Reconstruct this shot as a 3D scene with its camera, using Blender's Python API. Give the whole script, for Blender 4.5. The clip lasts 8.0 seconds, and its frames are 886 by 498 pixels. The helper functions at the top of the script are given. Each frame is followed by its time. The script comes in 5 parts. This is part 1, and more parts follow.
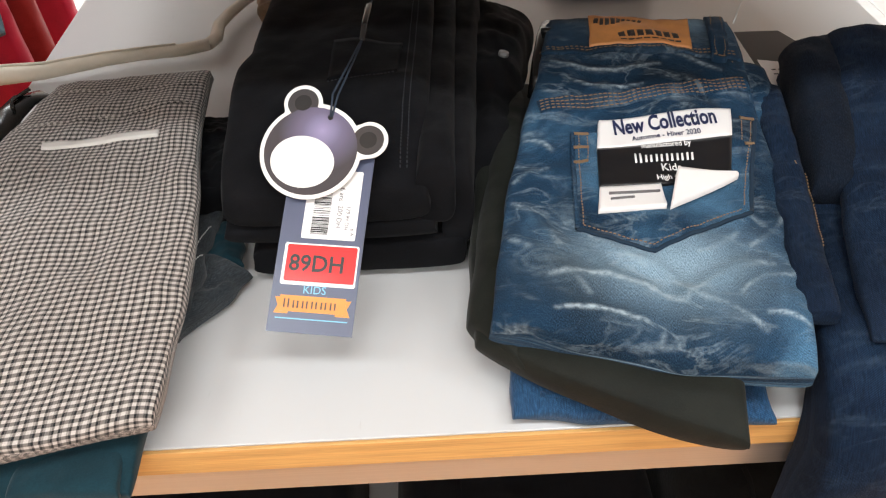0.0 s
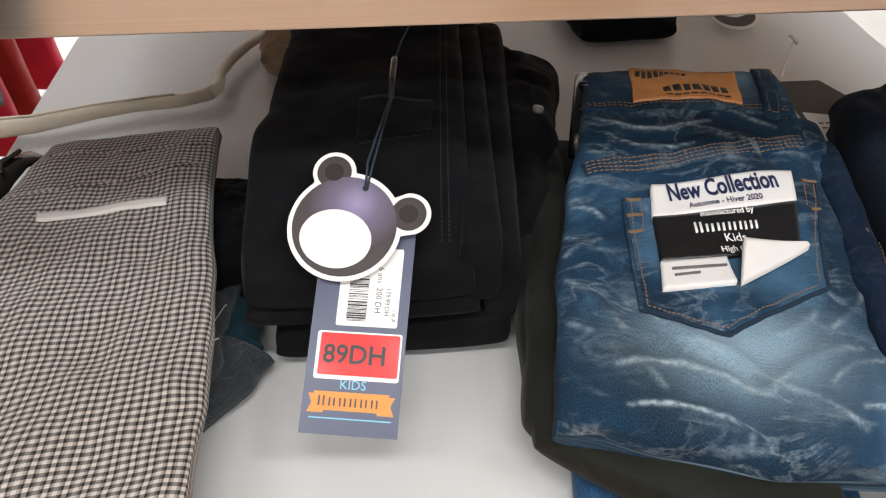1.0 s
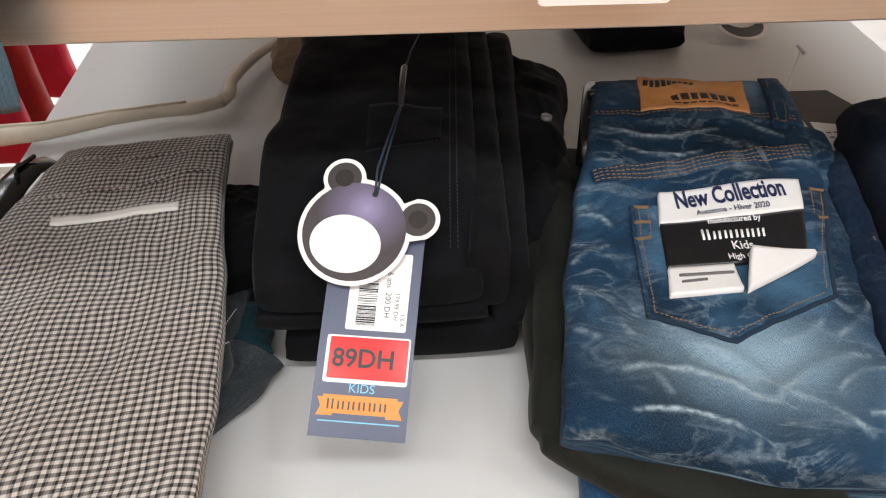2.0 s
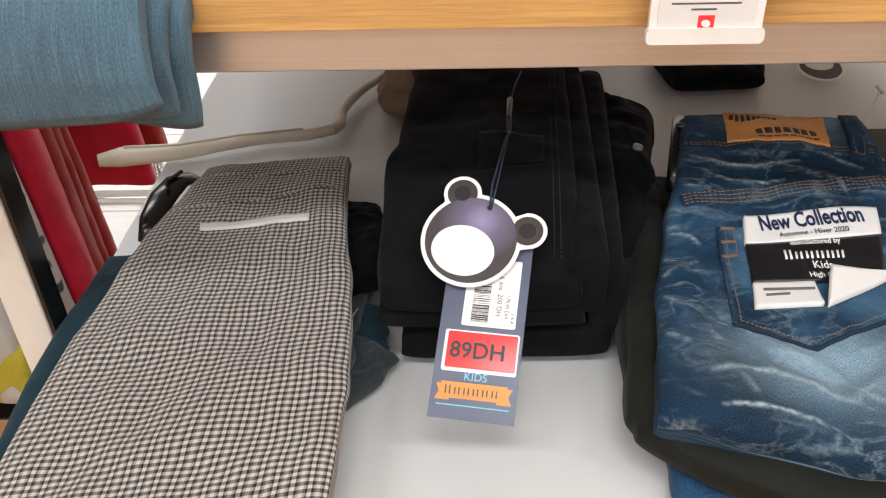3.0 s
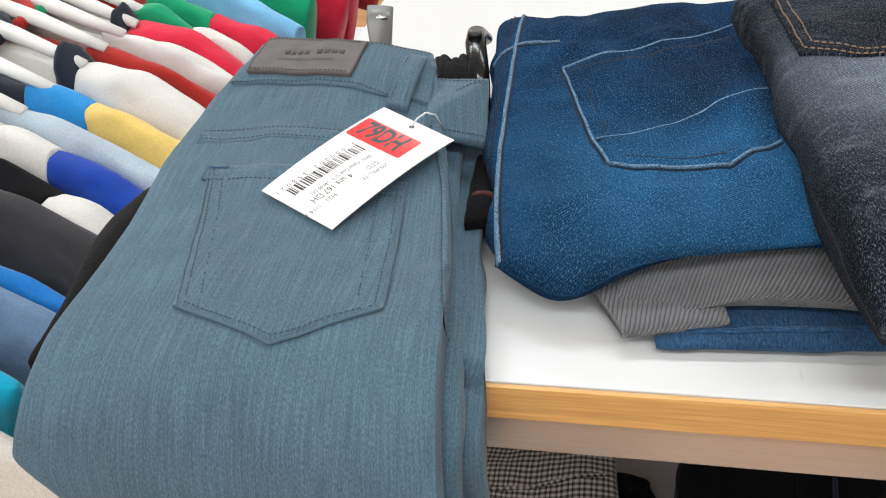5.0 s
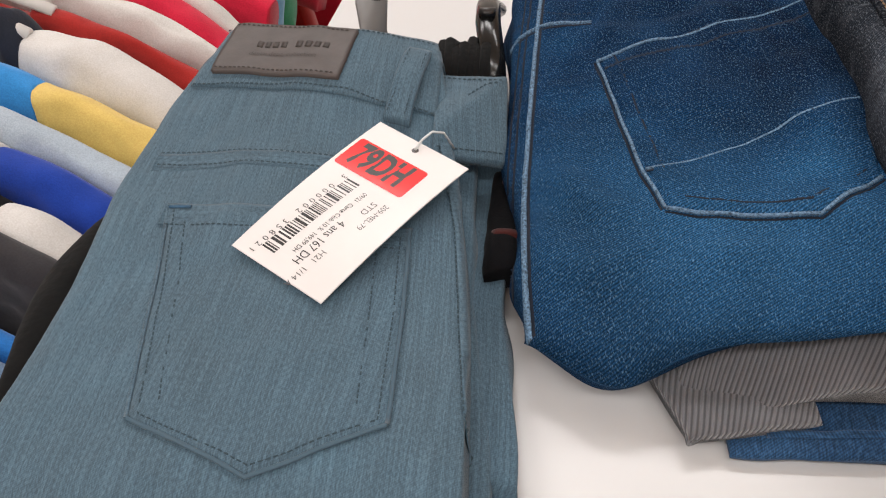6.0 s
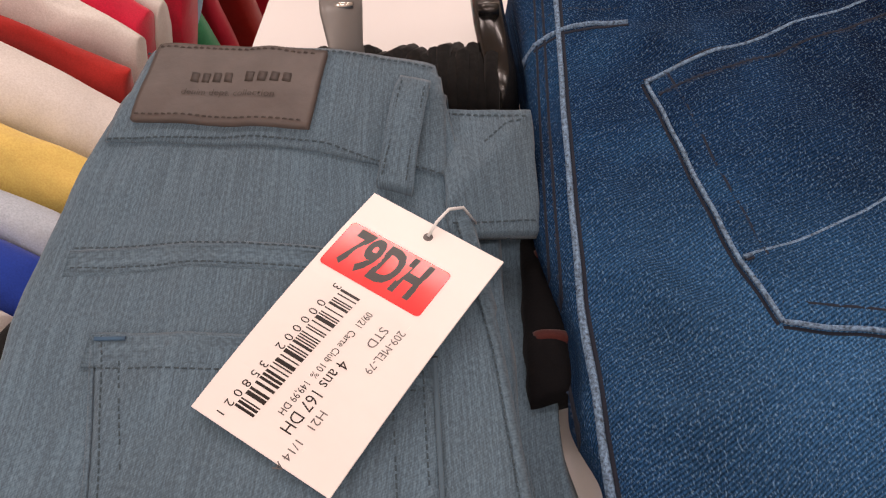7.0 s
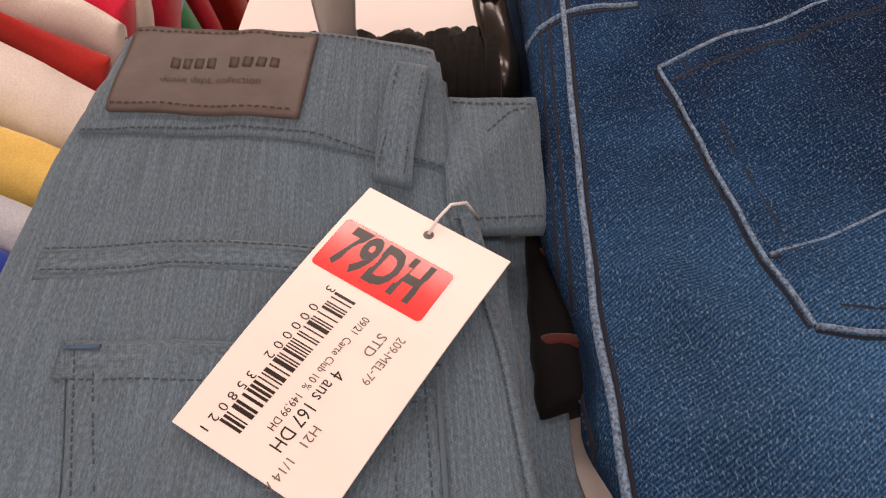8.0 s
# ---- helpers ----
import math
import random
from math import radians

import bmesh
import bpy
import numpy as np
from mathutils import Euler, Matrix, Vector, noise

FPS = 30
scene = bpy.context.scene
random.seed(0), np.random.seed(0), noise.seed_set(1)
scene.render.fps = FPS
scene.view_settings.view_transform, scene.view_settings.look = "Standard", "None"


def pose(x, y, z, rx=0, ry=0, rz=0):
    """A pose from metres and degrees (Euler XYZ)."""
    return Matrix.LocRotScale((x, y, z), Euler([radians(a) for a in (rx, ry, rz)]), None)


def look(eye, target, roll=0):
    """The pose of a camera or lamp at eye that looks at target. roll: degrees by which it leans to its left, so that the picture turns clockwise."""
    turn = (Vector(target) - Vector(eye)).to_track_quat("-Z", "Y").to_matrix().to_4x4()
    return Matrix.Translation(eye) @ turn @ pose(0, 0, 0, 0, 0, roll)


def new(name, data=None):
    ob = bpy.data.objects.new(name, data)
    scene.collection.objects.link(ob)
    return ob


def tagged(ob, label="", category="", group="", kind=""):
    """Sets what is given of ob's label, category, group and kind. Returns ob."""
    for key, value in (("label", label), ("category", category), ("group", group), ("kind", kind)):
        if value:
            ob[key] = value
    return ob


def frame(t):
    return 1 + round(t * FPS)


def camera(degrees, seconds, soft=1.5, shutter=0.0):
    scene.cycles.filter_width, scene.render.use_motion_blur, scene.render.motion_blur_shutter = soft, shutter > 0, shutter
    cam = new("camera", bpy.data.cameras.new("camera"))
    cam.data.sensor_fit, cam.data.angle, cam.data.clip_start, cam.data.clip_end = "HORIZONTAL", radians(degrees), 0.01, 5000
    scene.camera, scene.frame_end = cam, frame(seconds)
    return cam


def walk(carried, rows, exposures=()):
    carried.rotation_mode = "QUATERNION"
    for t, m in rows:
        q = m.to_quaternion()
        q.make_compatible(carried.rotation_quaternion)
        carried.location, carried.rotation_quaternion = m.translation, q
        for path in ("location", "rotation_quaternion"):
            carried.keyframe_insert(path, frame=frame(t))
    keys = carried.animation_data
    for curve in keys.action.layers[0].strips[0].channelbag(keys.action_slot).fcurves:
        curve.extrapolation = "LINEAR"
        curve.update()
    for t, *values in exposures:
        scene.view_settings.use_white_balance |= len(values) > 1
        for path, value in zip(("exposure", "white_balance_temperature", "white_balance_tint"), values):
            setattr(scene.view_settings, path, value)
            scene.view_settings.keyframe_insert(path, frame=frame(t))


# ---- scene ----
from mathutils.bvhtree import BVHTree

cam = camera(56.6, 8.0, soft=1.2)
METRES, EYE, TILT, LEAN, TURN = 0.75, 1.05, -40.5, 0.5, -3.2
ROWS = [
    (0.0, 0.0, 0.0, 0.0, 0.0, 0.0, 0.0),
    (0.5, -0.0483, 0.0263, 0.0182, -1.53, 0.98, 0.53),
    (1.0, -0.0567, 0.0701, 0.0455, -1.76, 1.78, 0.63),
    (2.5, -0.059, 0.0514, 0.0329, -0.16, 3.14, -0.23),
    (3.0, -0.0982, -0.0166, 0.01, 2.86, 5.16, -1.81),
    (3.5, -0.1683, -0.0426, 0.0744, 7.32, 4.66, -4.16),
    (4.0, -0.2122, 0.0033, 0.1982, 11.44, 4.38, -4.61),
    (4.5, -0.2173, 0.0323, 0.2536, 13.08, 4.1, -5.25),
    (5.0, -0.2279, 0.0719, 0.304, 14.48, 3.18, -5.12),
    (6.5, -0.3127, 0.235, 0.4517, 13.11, -7.27, -2.77),
    (7.0, -0.3548, 0.3012, 0.4905, 8.99, -10.02, -1.07),
    (7.5, -0.3677, 0.3347, 0.4908, 7.72, -11.12, -0.8),
    (8.0, -0.3646, 0.328, 0.4882, 8.17, -10.54, -0.96),
]
BETWEEN = [
    (0.7, look((-0.038, 0.046, 1.050), (0.099, 1.560, -0.249), 0.1)),
    (3.3, look((-0.100, 0.001, 1.100), (-0.229, 1.603, -0.091), -2.3)),
    (3.7, look((-0.141, 0.058, 1.144), (-0.400, 1.674, -0.006), -3.9)),
]
walk(cam, sorted(BETWEEN + [(t, pose(0, 0, EYE, TILT, LEAN, TURN) @ pose(METRES * x, METRES * y, METRES * z, 90 + pitch, roll, yaw)) for t, x, y, z, yaw, pitch, roll in ROWS], key=lambda row: row[0]),
     exposures=[(0.0, -0.15, 6020, 6), (1.0, -0.36, 6020, 6), (3.5, -0.36, 6050, 6), (4.0, -0.38, 6000, 5), (5.0, -0.60, 5930, 4), (6.5, -0.99, 7000, 20), (7.0, -0.99, 7550, 28), (8.0, -1.00, 8250, 34)])

# ---------------------------------------------------------------- light
world = bpy.data.worlds.new("shop_air")
scene.world = world
world.use_nodes = True
world.node_tree.nodes["Background"].inputs[0].default_value = (1.0, 0.96, 0.92, 1)
world.node_tree.nodes["Background"].inputs[1].default_value = 0.05


def ceiling_lamp(x, y, sx, sy, watts):
    data = bpy.data.lights.new("ceiling_lamp", "AREA")
    data.shape, data.size, data.size_y, data.energy = "RECTANGLE", sx, sy, watts
    data.color = (1.0, 0.985, 0.965)
    ob = new("ceiling_lamp", data)
    ob.matrix_world = pose(x, y, 2.94)
    return ob


# unseen lamps; row y -2.3 is added to brighten the lower shelf's back
for lx, ly in ((-1.6, -0.6), (0.05, -0.6), (1.7, -0.6), (-1.9, 1.86), (-0.3, 1.86), (1.3, 1.86), (-0.3, 3.4), (-1.9, 3.4), (-1.9, -2.3), (-0.3, -2.3), (1.3, -2.3)):
    ceiling_lamp(lx, ly, 1.2, 0.3, 33)

# ---------------------------------------------------------------- materials
MATS = {}


class Nodes:
    """Small helper around one material's node tree."""

    def __init__(self, name, rough=0.8, metal=0.0, spec=0.3):
        self.mat = bpy.data.materials.new(name)
        self.mat.use_nodes = True
        self.t = self.mat.node_tree
        self.b = self.t.nodes["Principled BSDF"]
        self.b.inputs["Roughness"].default_value = rough
        self.b.inputs["Metallic"].default_value = metal
        self.b.inputs["Specular IOR Level"].default_value = spec
        MATS[name] = self.mat

    def node(self, kind, **values):
        n = self.t.nodes.new(kind)
        for key, value in values.items():
            if key in n.inputs:
                n.inputs[key].default_value = value
        return n

    def link(self, a, b):
        self.t.links.new(a, b)

    def uv(self, sx=1, sy=1, turn=0.0):
        c = self.node("ShaderNodeTexCoord")
        m = self.node("ShaderNodeMapping")
        m.inputs["Scale"].default_value = (sx, sy, 1)
        m.inputs["Rotation"].default_value = (0, 0, radians(turn))
        self.link(c.outputs["UV"], m.inputs["Vector"])
        return m.outputs["Vector"]

    def place(self, s=1):
        c = self.node("ShaderNodeTexCoord")
        m = self.node("ShaderNodeMapping")
        m.inputs["Scale"].default_value = (s, s, s) if isinstance(s, (int, float)) else s
        self.link(c.outputs["Object"], m.inputs["Vector"])
        return m.outputs["Vector"]

    def noise(self, vec, scale, detail=3.0, rough=0.55, distort=0.0):
        n = self.node("ShaderNodeTexNoise", Scale=scale, Detail=detail, Roughness=rough, Distortion=distort)
        self.link(vec, n.inputs["Vector"])
        return n.outputs["Fac"]

    def wave(self, vec, scale, distort=0.0, axis="X", dscale=1.0, detail=1.0):
        n = self.node("ShaderNodeTexWave", Scale=scale, Distortion=distort, Detail=detail)
        n.inputs["Detail Scale"].default_value = dscale
        n.bands_direction = axis
        self.link(vec, n.inputs["Vector"])
        return n.outputs["Fac"]

    def ramp(self, fac, *stops):
        n = self.node("ShaderNodeValToRGB")
        e = n.color_ramp.elements
        while len(e) < len(stops):
            e.new(0.5)
        for el, (p, c) in zip(e, stops):
            el.position = p
            el.color = (*c, 1) if len(c) == 3 else c
        self.link(fac, n.inputs["Fac"])
        return n.outputs["Color"]

    def mix(self, fac, a, b, blend="MIX"):
        n = self.t.nodes.new("ShaderNodeMix")
        n.data_type, n.blend_type = "RGBA", blend
        for value, slot in ((fac, 0), (a, 6), (b, 7)):
            if isinstance(value, (int, float)):
                n.inputs[slot].default_value = value
            elif isinstance(value, tuple):
                n.inputs[slot].default_value = (*value[:3], 1)
            else:
                self.link(value, n.inputs[slot])
        return n.outputs[2]

    def math(self, op, a, b=0.0):
        n = self.t.nodes.new("ShaderNodeMath")
        n.operation = op
        for slot, value in enumerate((a, b)):
            if isinstance(value, (int, float)):
                n.inputs[slot].default_value = value
            else:
                self.link(value, n.inputs[slot])
        return n.outputs[0]

    def colour(self, c):
        if isinstance(c, tuple):
            self.b.inputs["Base Color"].default_value = (*c, 1)
        else:
            self.link(c, self.b.inputs["Base Color"])

    def bump(self, height, strength=0.3, distance=0.001, after=None):
        n = self.node("ShaderNodeBump", Strength=strength, Distance=distance)
        self.link(height, n.inputs["Height"])
        if after:
            self.link(after, n.inputs["Normal"])
        self.link(n.outputs["Normal"], self.b.inputs["Normal"])
        return n.outputs["Normal"]

    def fuzz(self, weight=0.25, tint=(1, 1, 1)):
        self.b.inputs["Sheen Weight"].default_value = weight
        self.b.inputs["Sheen Roughness"].default_value = 0.5
        self.b.inputs["Sheen Tint"].default_value = (*tint, 1)


def denim(name, dark, mid, light, fade=0.5, twill=700.0, slub=0.5, whisker=0.0, rough=0.85, wash=None, pepper=0.35, diag=0.45, fleck=(1150, 420, 58), weave=(1500, 110), wash_to=None, fleck_to=None, long_slub=0.0, sheen=0.15, spec=0.15, worn_to=None, gain=0.15, sparse=0.48):
    """Indigo cloth: diagonal twill, vertical slubs, broad fading and pale creases."""
    k = Nodes(name, rough, 0, spec)
    uv = k.uv()
    broad = k.noise(k.uv(9, 7), 1.0, 4, 0.6, 0.6)
    base = k.ramp(broad, (0.5 - 0.32 * fade, dark), (0.52, mid), (0.5 + 0.34 * fade, light))
    if wash:
        sep = k.node("ShaderNodeSeparateXYZ")
        k.link(uv, sep.inputs[0])
        dx = k.math("DIVIDE", k.math("SUBTRACT", sep.outputs[0], wash[0]), wash[2] * 1.5)
        dy = k.math("DIVIDE", k.math("SUBTRACT", sep.outputs[1], wash[1]), wash[2])
        r2 = k.math("ADD", k.math("MULTIPLY", dx, dx), k.math("MULTIPLY", dy, dy))
        worn = k.math("MULTIPLY", k.math("POWER", 2.718, k.math("MULTIPLY", r2, -1.0)), k.math("ADD", broad, gain))
        base = k.mix(k.math("MINIMUM", worn, 0.8), base, wash_to or tuple(min(1, c * 1.35 + 0.01) for c in light))
    grain = k.noise(k.uv(*weave), 1.0, 2, 0.6)
    base = k.mix(slub, base, k.ramp(grain, (0.36, (0.22, 0.22, 0.22)), (0.64, (0.80, 0.80, 0.80))), "OVERLAY")
    tw = k.wave(k.uv(1, 1, 58), twill / 6.28 * 3.1, 0.5, "X", 30.0)
    base = k.mix(diag, base, k.ramp(tw, (0.2, (0.18, 0.18, 0.18)), (0.8, (0.80, 0.80, 0.80))), "OVERLAY")
    if long_slub:
        thread = k.noise(k.uv(900, 26), 1.0, 2, 0.6)
        base = k.mix(long_slub, base, k.ramp(thread, (0.40, (0.30, 0.30, 0.30)), (0.66, (0.74, 0.74, 0.74))), "OVERLAY")
    speck = k.ramp(k.noise(k.uv(*fleck), 1.0, 2, 0.6), (sparse, (0, 0, 0)), (sparse + 0.14, (1, 1, 1)))
    base = k.mix(k.math("MULTIPLY", speck, pepper), base, fleck_to or tuple(c * 0.8 + 0.012 for c in light), "ADD")
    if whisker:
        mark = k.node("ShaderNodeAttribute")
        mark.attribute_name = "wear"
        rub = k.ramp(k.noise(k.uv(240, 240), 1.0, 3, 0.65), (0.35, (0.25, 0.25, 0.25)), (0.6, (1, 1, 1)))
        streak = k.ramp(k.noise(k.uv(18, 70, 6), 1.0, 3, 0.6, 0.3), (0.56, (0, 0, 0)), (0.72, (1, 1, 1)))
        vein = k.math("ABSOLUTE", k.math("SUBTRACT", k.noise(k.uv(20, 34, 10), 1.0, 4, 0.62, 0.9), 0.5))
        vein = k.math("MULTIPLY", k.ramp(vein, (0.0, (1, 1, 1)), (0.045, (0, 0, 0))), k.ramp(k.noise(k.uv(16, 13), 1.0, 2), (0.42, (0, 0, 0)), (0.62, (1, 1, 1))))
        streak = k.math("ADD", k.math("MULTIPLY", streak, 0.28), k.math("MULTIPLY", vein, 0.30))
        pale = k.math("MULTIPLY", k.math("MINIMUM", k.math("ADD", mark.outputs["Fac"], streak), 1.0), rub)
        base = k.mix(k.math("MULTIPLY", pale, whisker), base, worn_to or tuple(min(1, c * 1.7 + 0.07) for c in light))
    k.colour(base)
    n1 = k.bump(tw, 0.5 * diag, 0.0004)
    n2 = k.bump(grain, 0.25, 0.0004, n1)
    k.bump(k.noise(uv, 60, 3), 0.35, 0.002, n2)
    k.fuzz(sheen)
    return k.mat


def plain_cloth(name, colour, rough=0.9, weave=900.0, depth=0.3, vary=0.25, sheen=0.2, spec=0.15):
    k = Nodes(name, rough, 0, spec)
    n = k.noise(k.place(30), 1.0, 4, 0.6)
    c0, c1 = tuple(c * (1 - vary) for c in colour), tuple(min(1, c * (1 + vary)) for c in colour)
    base = k.ramp(n, (0.3, c0), (0.7, c1))
    fine = k.noise(k.place(weave), 1.0, 1)
    base = k.mix(0.25, base, k.ramp(fine, (0.3, (0.3, 0.3, 0.3)), (0.7, (0.75, 0.75, 0.75))), "OVERLAY")
    k.colour(base)
    n1 = k.bump(fine, depth, 0.0005)
    k.bump(k.noise(k.place(45), 1.0, 3), 0.3, 0.003, n1)
    k.fuzz(sheen)
    return k.mat


def corduroy(name, colour, per_metre=460.0, axis="X", turn=28.0):
    k = Nodes(name, 0.95, 0, 0.1)
    w = k.wave(k.uv(1, 1, turn), per_metre * 0.314, 0.35, axis, 20.0)
    n = k.noise(k.uv(25, 25), 1.0, 4)
    c = k.ramp(w, (0.1, tuple(v * 0.45 for v in colour)), (0.7, colour))
    k.colour(k.mix(0.3, c, k.ramp(n, (0.3, (0.3, 0.3, 0.3)), (0.7, (0.75, 0.75, 0.75))), "OVERLAY"))
    k.bump(w, 0.8, 0.0012)
    k.fuzz(0.4)
    return k.mat


def gingham(name, pitch=0.0044):
    """Pale and black yarn-dyed small check with half-tone squares."""
    k = Nodes(name, 0.85, 0, 0.2)
    uv = k.uv()
    wob = k.node("ShaderNodeTexNoise", Scale=14.0, Detail=2.0)
    k.link(uv, wob.inputs["Vector"])
    add = k.t.nodes.new("ShaderNodeVectorMath")
    add.operation = "MULTIPLY_ADD"
    k.link(wob.outputs["Color"], add.inputs[0])
    add.inputs[1].default_value = (0.007, 0.007, 0)
    k.link(uv, add.inputs[2])
    sep = k.node("ShaderNodeSeparateXYZ")
    k.link(add.outputs[0], sep.inputs[0])
    bands = []
    for axis in (0, 1):
        m = k.math("PINGPONG", k.math("MULTIPLY", sep.outputs[axis], 2.0 / pitch), 1.0)
        s = k.t.nodes.new("ShaderNodeMapRange")
        s.interpolation_type = "SMOOTHSTEP"
        s.inputs["From Min"].default_value, s.inputs["From Max"].default_value = 0.37, 0.60
        k.link(m, s.inputs["Value"])
        alt = k.math("PINGPONG", k.math("MULTIPLY", sep.outputs[axis], 1.0 / pitch), 1.0)
        weak = k.math("GREATER_THAN", alt, 0.5) if axis == 0 else 1.0
        bands.append(k.math("MULTIPLY", s.outputs["Result"], k.math("ADD", k.math("MULTIPLY", weak, 0.4), 0.6)))
    both = k.math("MULTIPLY", k.math("ADD", bands[0], bands[1]), 0.5)
    fibre = k.noise(k.uv(1500, 1500), 1.0, 1)
    col = k.ramp(both, (0.0, (0.47, 0.42, 0.38)), (0.5, (0.155, 0.135, 0.122)), (1.0, (0.006, 0.006, 0.007)))
    k.colour(k.mix(0.3, col, k.ramp(fibre, (0.3, (0.35, 0.35, 0.35)), (0.7, (0.7, 0.7, 0.7))), "OVERLAY"))
    n1 = k.bump(both, 0.25, 0.0004)
    k.bump(k.noise(k.uv(60, 60), 1.0, 3), 0.35, 0.002, n1)
    k.fuzz(0.2)
    return k.mat


def plain(name, colour, rough=0.5, metal=0.0, spec=0.5, vary=0.06, scale=30.0, coat=0.0, rise=0.0):
    k = Nodes(name, rough, metal, spec)
    n = k.noise(k.place(scale), 1.0, 4, 0.6)
    k.colour(k.ramp(n, (0.3, tuple(c * (1 - vary) for c in colour)), (0.7, tuple(min(1, c * (1 + vary)) for c in colour))))
    if coat:
        k.b.inputs["Coat Weight"].default_value = coat
        k.b.inputs["Coat Roughness"].default_value = 0.12
    if rise:
        k.bump(n, rise, 0.001)
    return k.mat


def wood_edge(name, colour):
    k = Nodes(name, 0.45, 0, 0.4)
    n = k.noise(k.place((6, 200, 260)), 1.0, 4, 0.6, 0.6)
    fine = k.noise(k.place((40, 900, 1400)), 1.0, 2)
    c = k.ramp(n, (0.3, tuple(v * 0.80 for v in colour)), (0.7, tuple(min(1, v * 1.12) for v in colour)))
    k.colour(k.mix(0.3, c, k.ramp(fine, (0.35, (0.35, 0.35, 0.35)), (0.65, (0.7, 0.7, 0.7))), "OVERLAY"))
    k.bump(n, 0.15, 0.0005)
    return k.mat


def brushed(name, colour, rough=0.38):
    k = Nodes(name, rough, 0.85, 0.5)
    n = k.noise(k.place((3, 500, 900)), 1.0, 3)
    big = k.noise(k.place((7, 3, 3)), 1.0, 2)
    c = k.ramp(n, (0.3, tuple(v * 0.9 for v in colour)), (0.7, colour))
    k.colour(k.mix(0.25, c, k.ramp(big, (0.3, (0.38, 0.36, 0.35)), (0.7, (0.62, 0.6, 0.58))), "OVERLAY"))
    k.bump(n, 0.08, 0.0004)
    return k.mat


def laminate(name, colour):
    k = Nodes(name, 0.32, 0, 0.5)
    n = k.noise(k.place(5), 1.0, 5, 0.6)
    s = k.noise(k.place((140, 20, 20)), 1.0, 3, 0.7)
    c = k.ramp(n, (0.3, tuple(v * 0.965 for v in colour)), (0.7, colour))
    k.colour(k.mix(1.0, c, k.ramp(s, (0.24, (0.90, 0.89, 0.88)), (0.32, (1, 1, 1))), "MULTIPLY"))
    k.bump(s, 0.05, 0.0005)
    return k.mat


def floor_tile(name, c0, c1, across=0.45):
    k = Nodes(name, 0.25, 0, 0.5)
    n = k.noise(k.place((3, 14, 3)), 1.0, 5, 0.6, 0.8)
    k.colour(k.ramp(n, (0.3, c0), (0.7, c1)))
    return k.mat


laminate("white_laminate", (0.62, 0.612, 0.604))
wood_edge("oak_edging", (0.62, 0.345, 0.115))
brushed("brushed_aluminium", (0.62, 0.585, 0.545))
plain("post_paint", (0.70, 0.64, 0.56), 0.4)
plain("wall_paint", (0.74, 0.72, 0.69), 0.8, scale=3)
floor_tile("orange_floor", (0.42, 0.19, 0.06), (0.55, 0.28, 0.10))
floor_tile("white_floor", (0.70, 0.68, 0.66), (0.78, 0.76, 0.74))
denim("teal_denim", (0.059, 0.094, 0.121), (0.067, 0.113, 0.150), (0.079, 0.142, 0.190), 0.8, 760, 0.34, pepper=0.26, diag=0.10, fleck=(1700, 520, 4), weave=(1700, 560), long_slub=0.36, fleck_to=(0.070, 0.105, 0.125))
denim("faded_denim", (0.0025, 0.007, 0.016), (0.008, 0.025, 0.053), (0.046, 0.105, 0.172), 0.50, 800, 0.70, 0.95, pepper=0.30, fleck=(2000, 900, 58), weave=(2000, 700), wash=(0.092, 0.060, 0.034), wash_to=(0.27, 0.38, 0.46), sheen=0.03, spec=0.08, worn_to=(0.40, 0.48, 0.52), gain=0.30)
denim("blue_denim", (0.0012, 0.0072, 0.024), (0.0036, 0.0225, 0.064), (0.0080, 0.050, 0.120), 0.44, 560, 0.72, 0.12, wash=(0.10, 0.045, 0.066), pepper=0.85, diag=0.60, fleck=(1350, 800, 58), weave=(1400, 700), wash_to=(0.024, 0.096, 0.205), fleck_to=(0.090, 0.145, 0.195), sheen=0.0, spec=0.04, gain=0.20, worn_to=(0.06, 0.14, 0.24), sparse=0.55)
denim("under_denim", (0.008, 0.028, 0.070), (0.016, 0.052, 0.115), (0.04, 0.10, 0.19), 0.8, 600, 0.6)
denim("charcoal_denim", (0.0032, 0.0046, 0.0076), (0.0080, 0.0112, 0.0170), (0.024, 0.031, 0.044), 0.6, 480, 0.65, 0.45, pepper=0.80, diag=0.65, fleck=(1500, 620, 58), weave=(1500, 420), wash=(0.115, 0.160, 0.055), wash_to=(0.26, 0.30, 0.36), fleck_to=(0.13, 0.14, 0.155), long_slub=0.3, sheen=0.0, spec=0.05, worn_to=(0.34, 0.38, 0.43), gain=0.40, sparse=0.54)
denim("navy_denim", (0.0030, 0.0056, 0.0130), (0.0056, 0.0120, 0.0270), (0.012, 0.026, 0.052), 0.7, 600, 0.55, 0.45, pepper=0.35, fleck=(1400, 700, 58), sheen=0.02, spec=0.08, worn_to=(0.10, 0.14, 0.19), sparse=0.57)
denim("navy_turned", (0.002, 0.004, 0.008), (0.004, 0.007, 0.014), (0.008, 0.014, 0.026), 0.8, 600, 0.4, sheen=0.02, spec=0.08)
denim("grey_denim", (0.018, 0.022, 0.026), (0.030, 0.035, 0.040), (0.05, 0.06, 0.065), 0.8, 600, 0.4)
plain_cloth("black_cloth", (0.0046, 0.0045, 0.0054), 0.85, vary=0.35, sheen=0.03, spec=0.08)
plain_cloth("black_rib", (0.007, 0.007, 0.007), 0.9, 300.0, 0.8, sheen=0.05, spec=0.1)
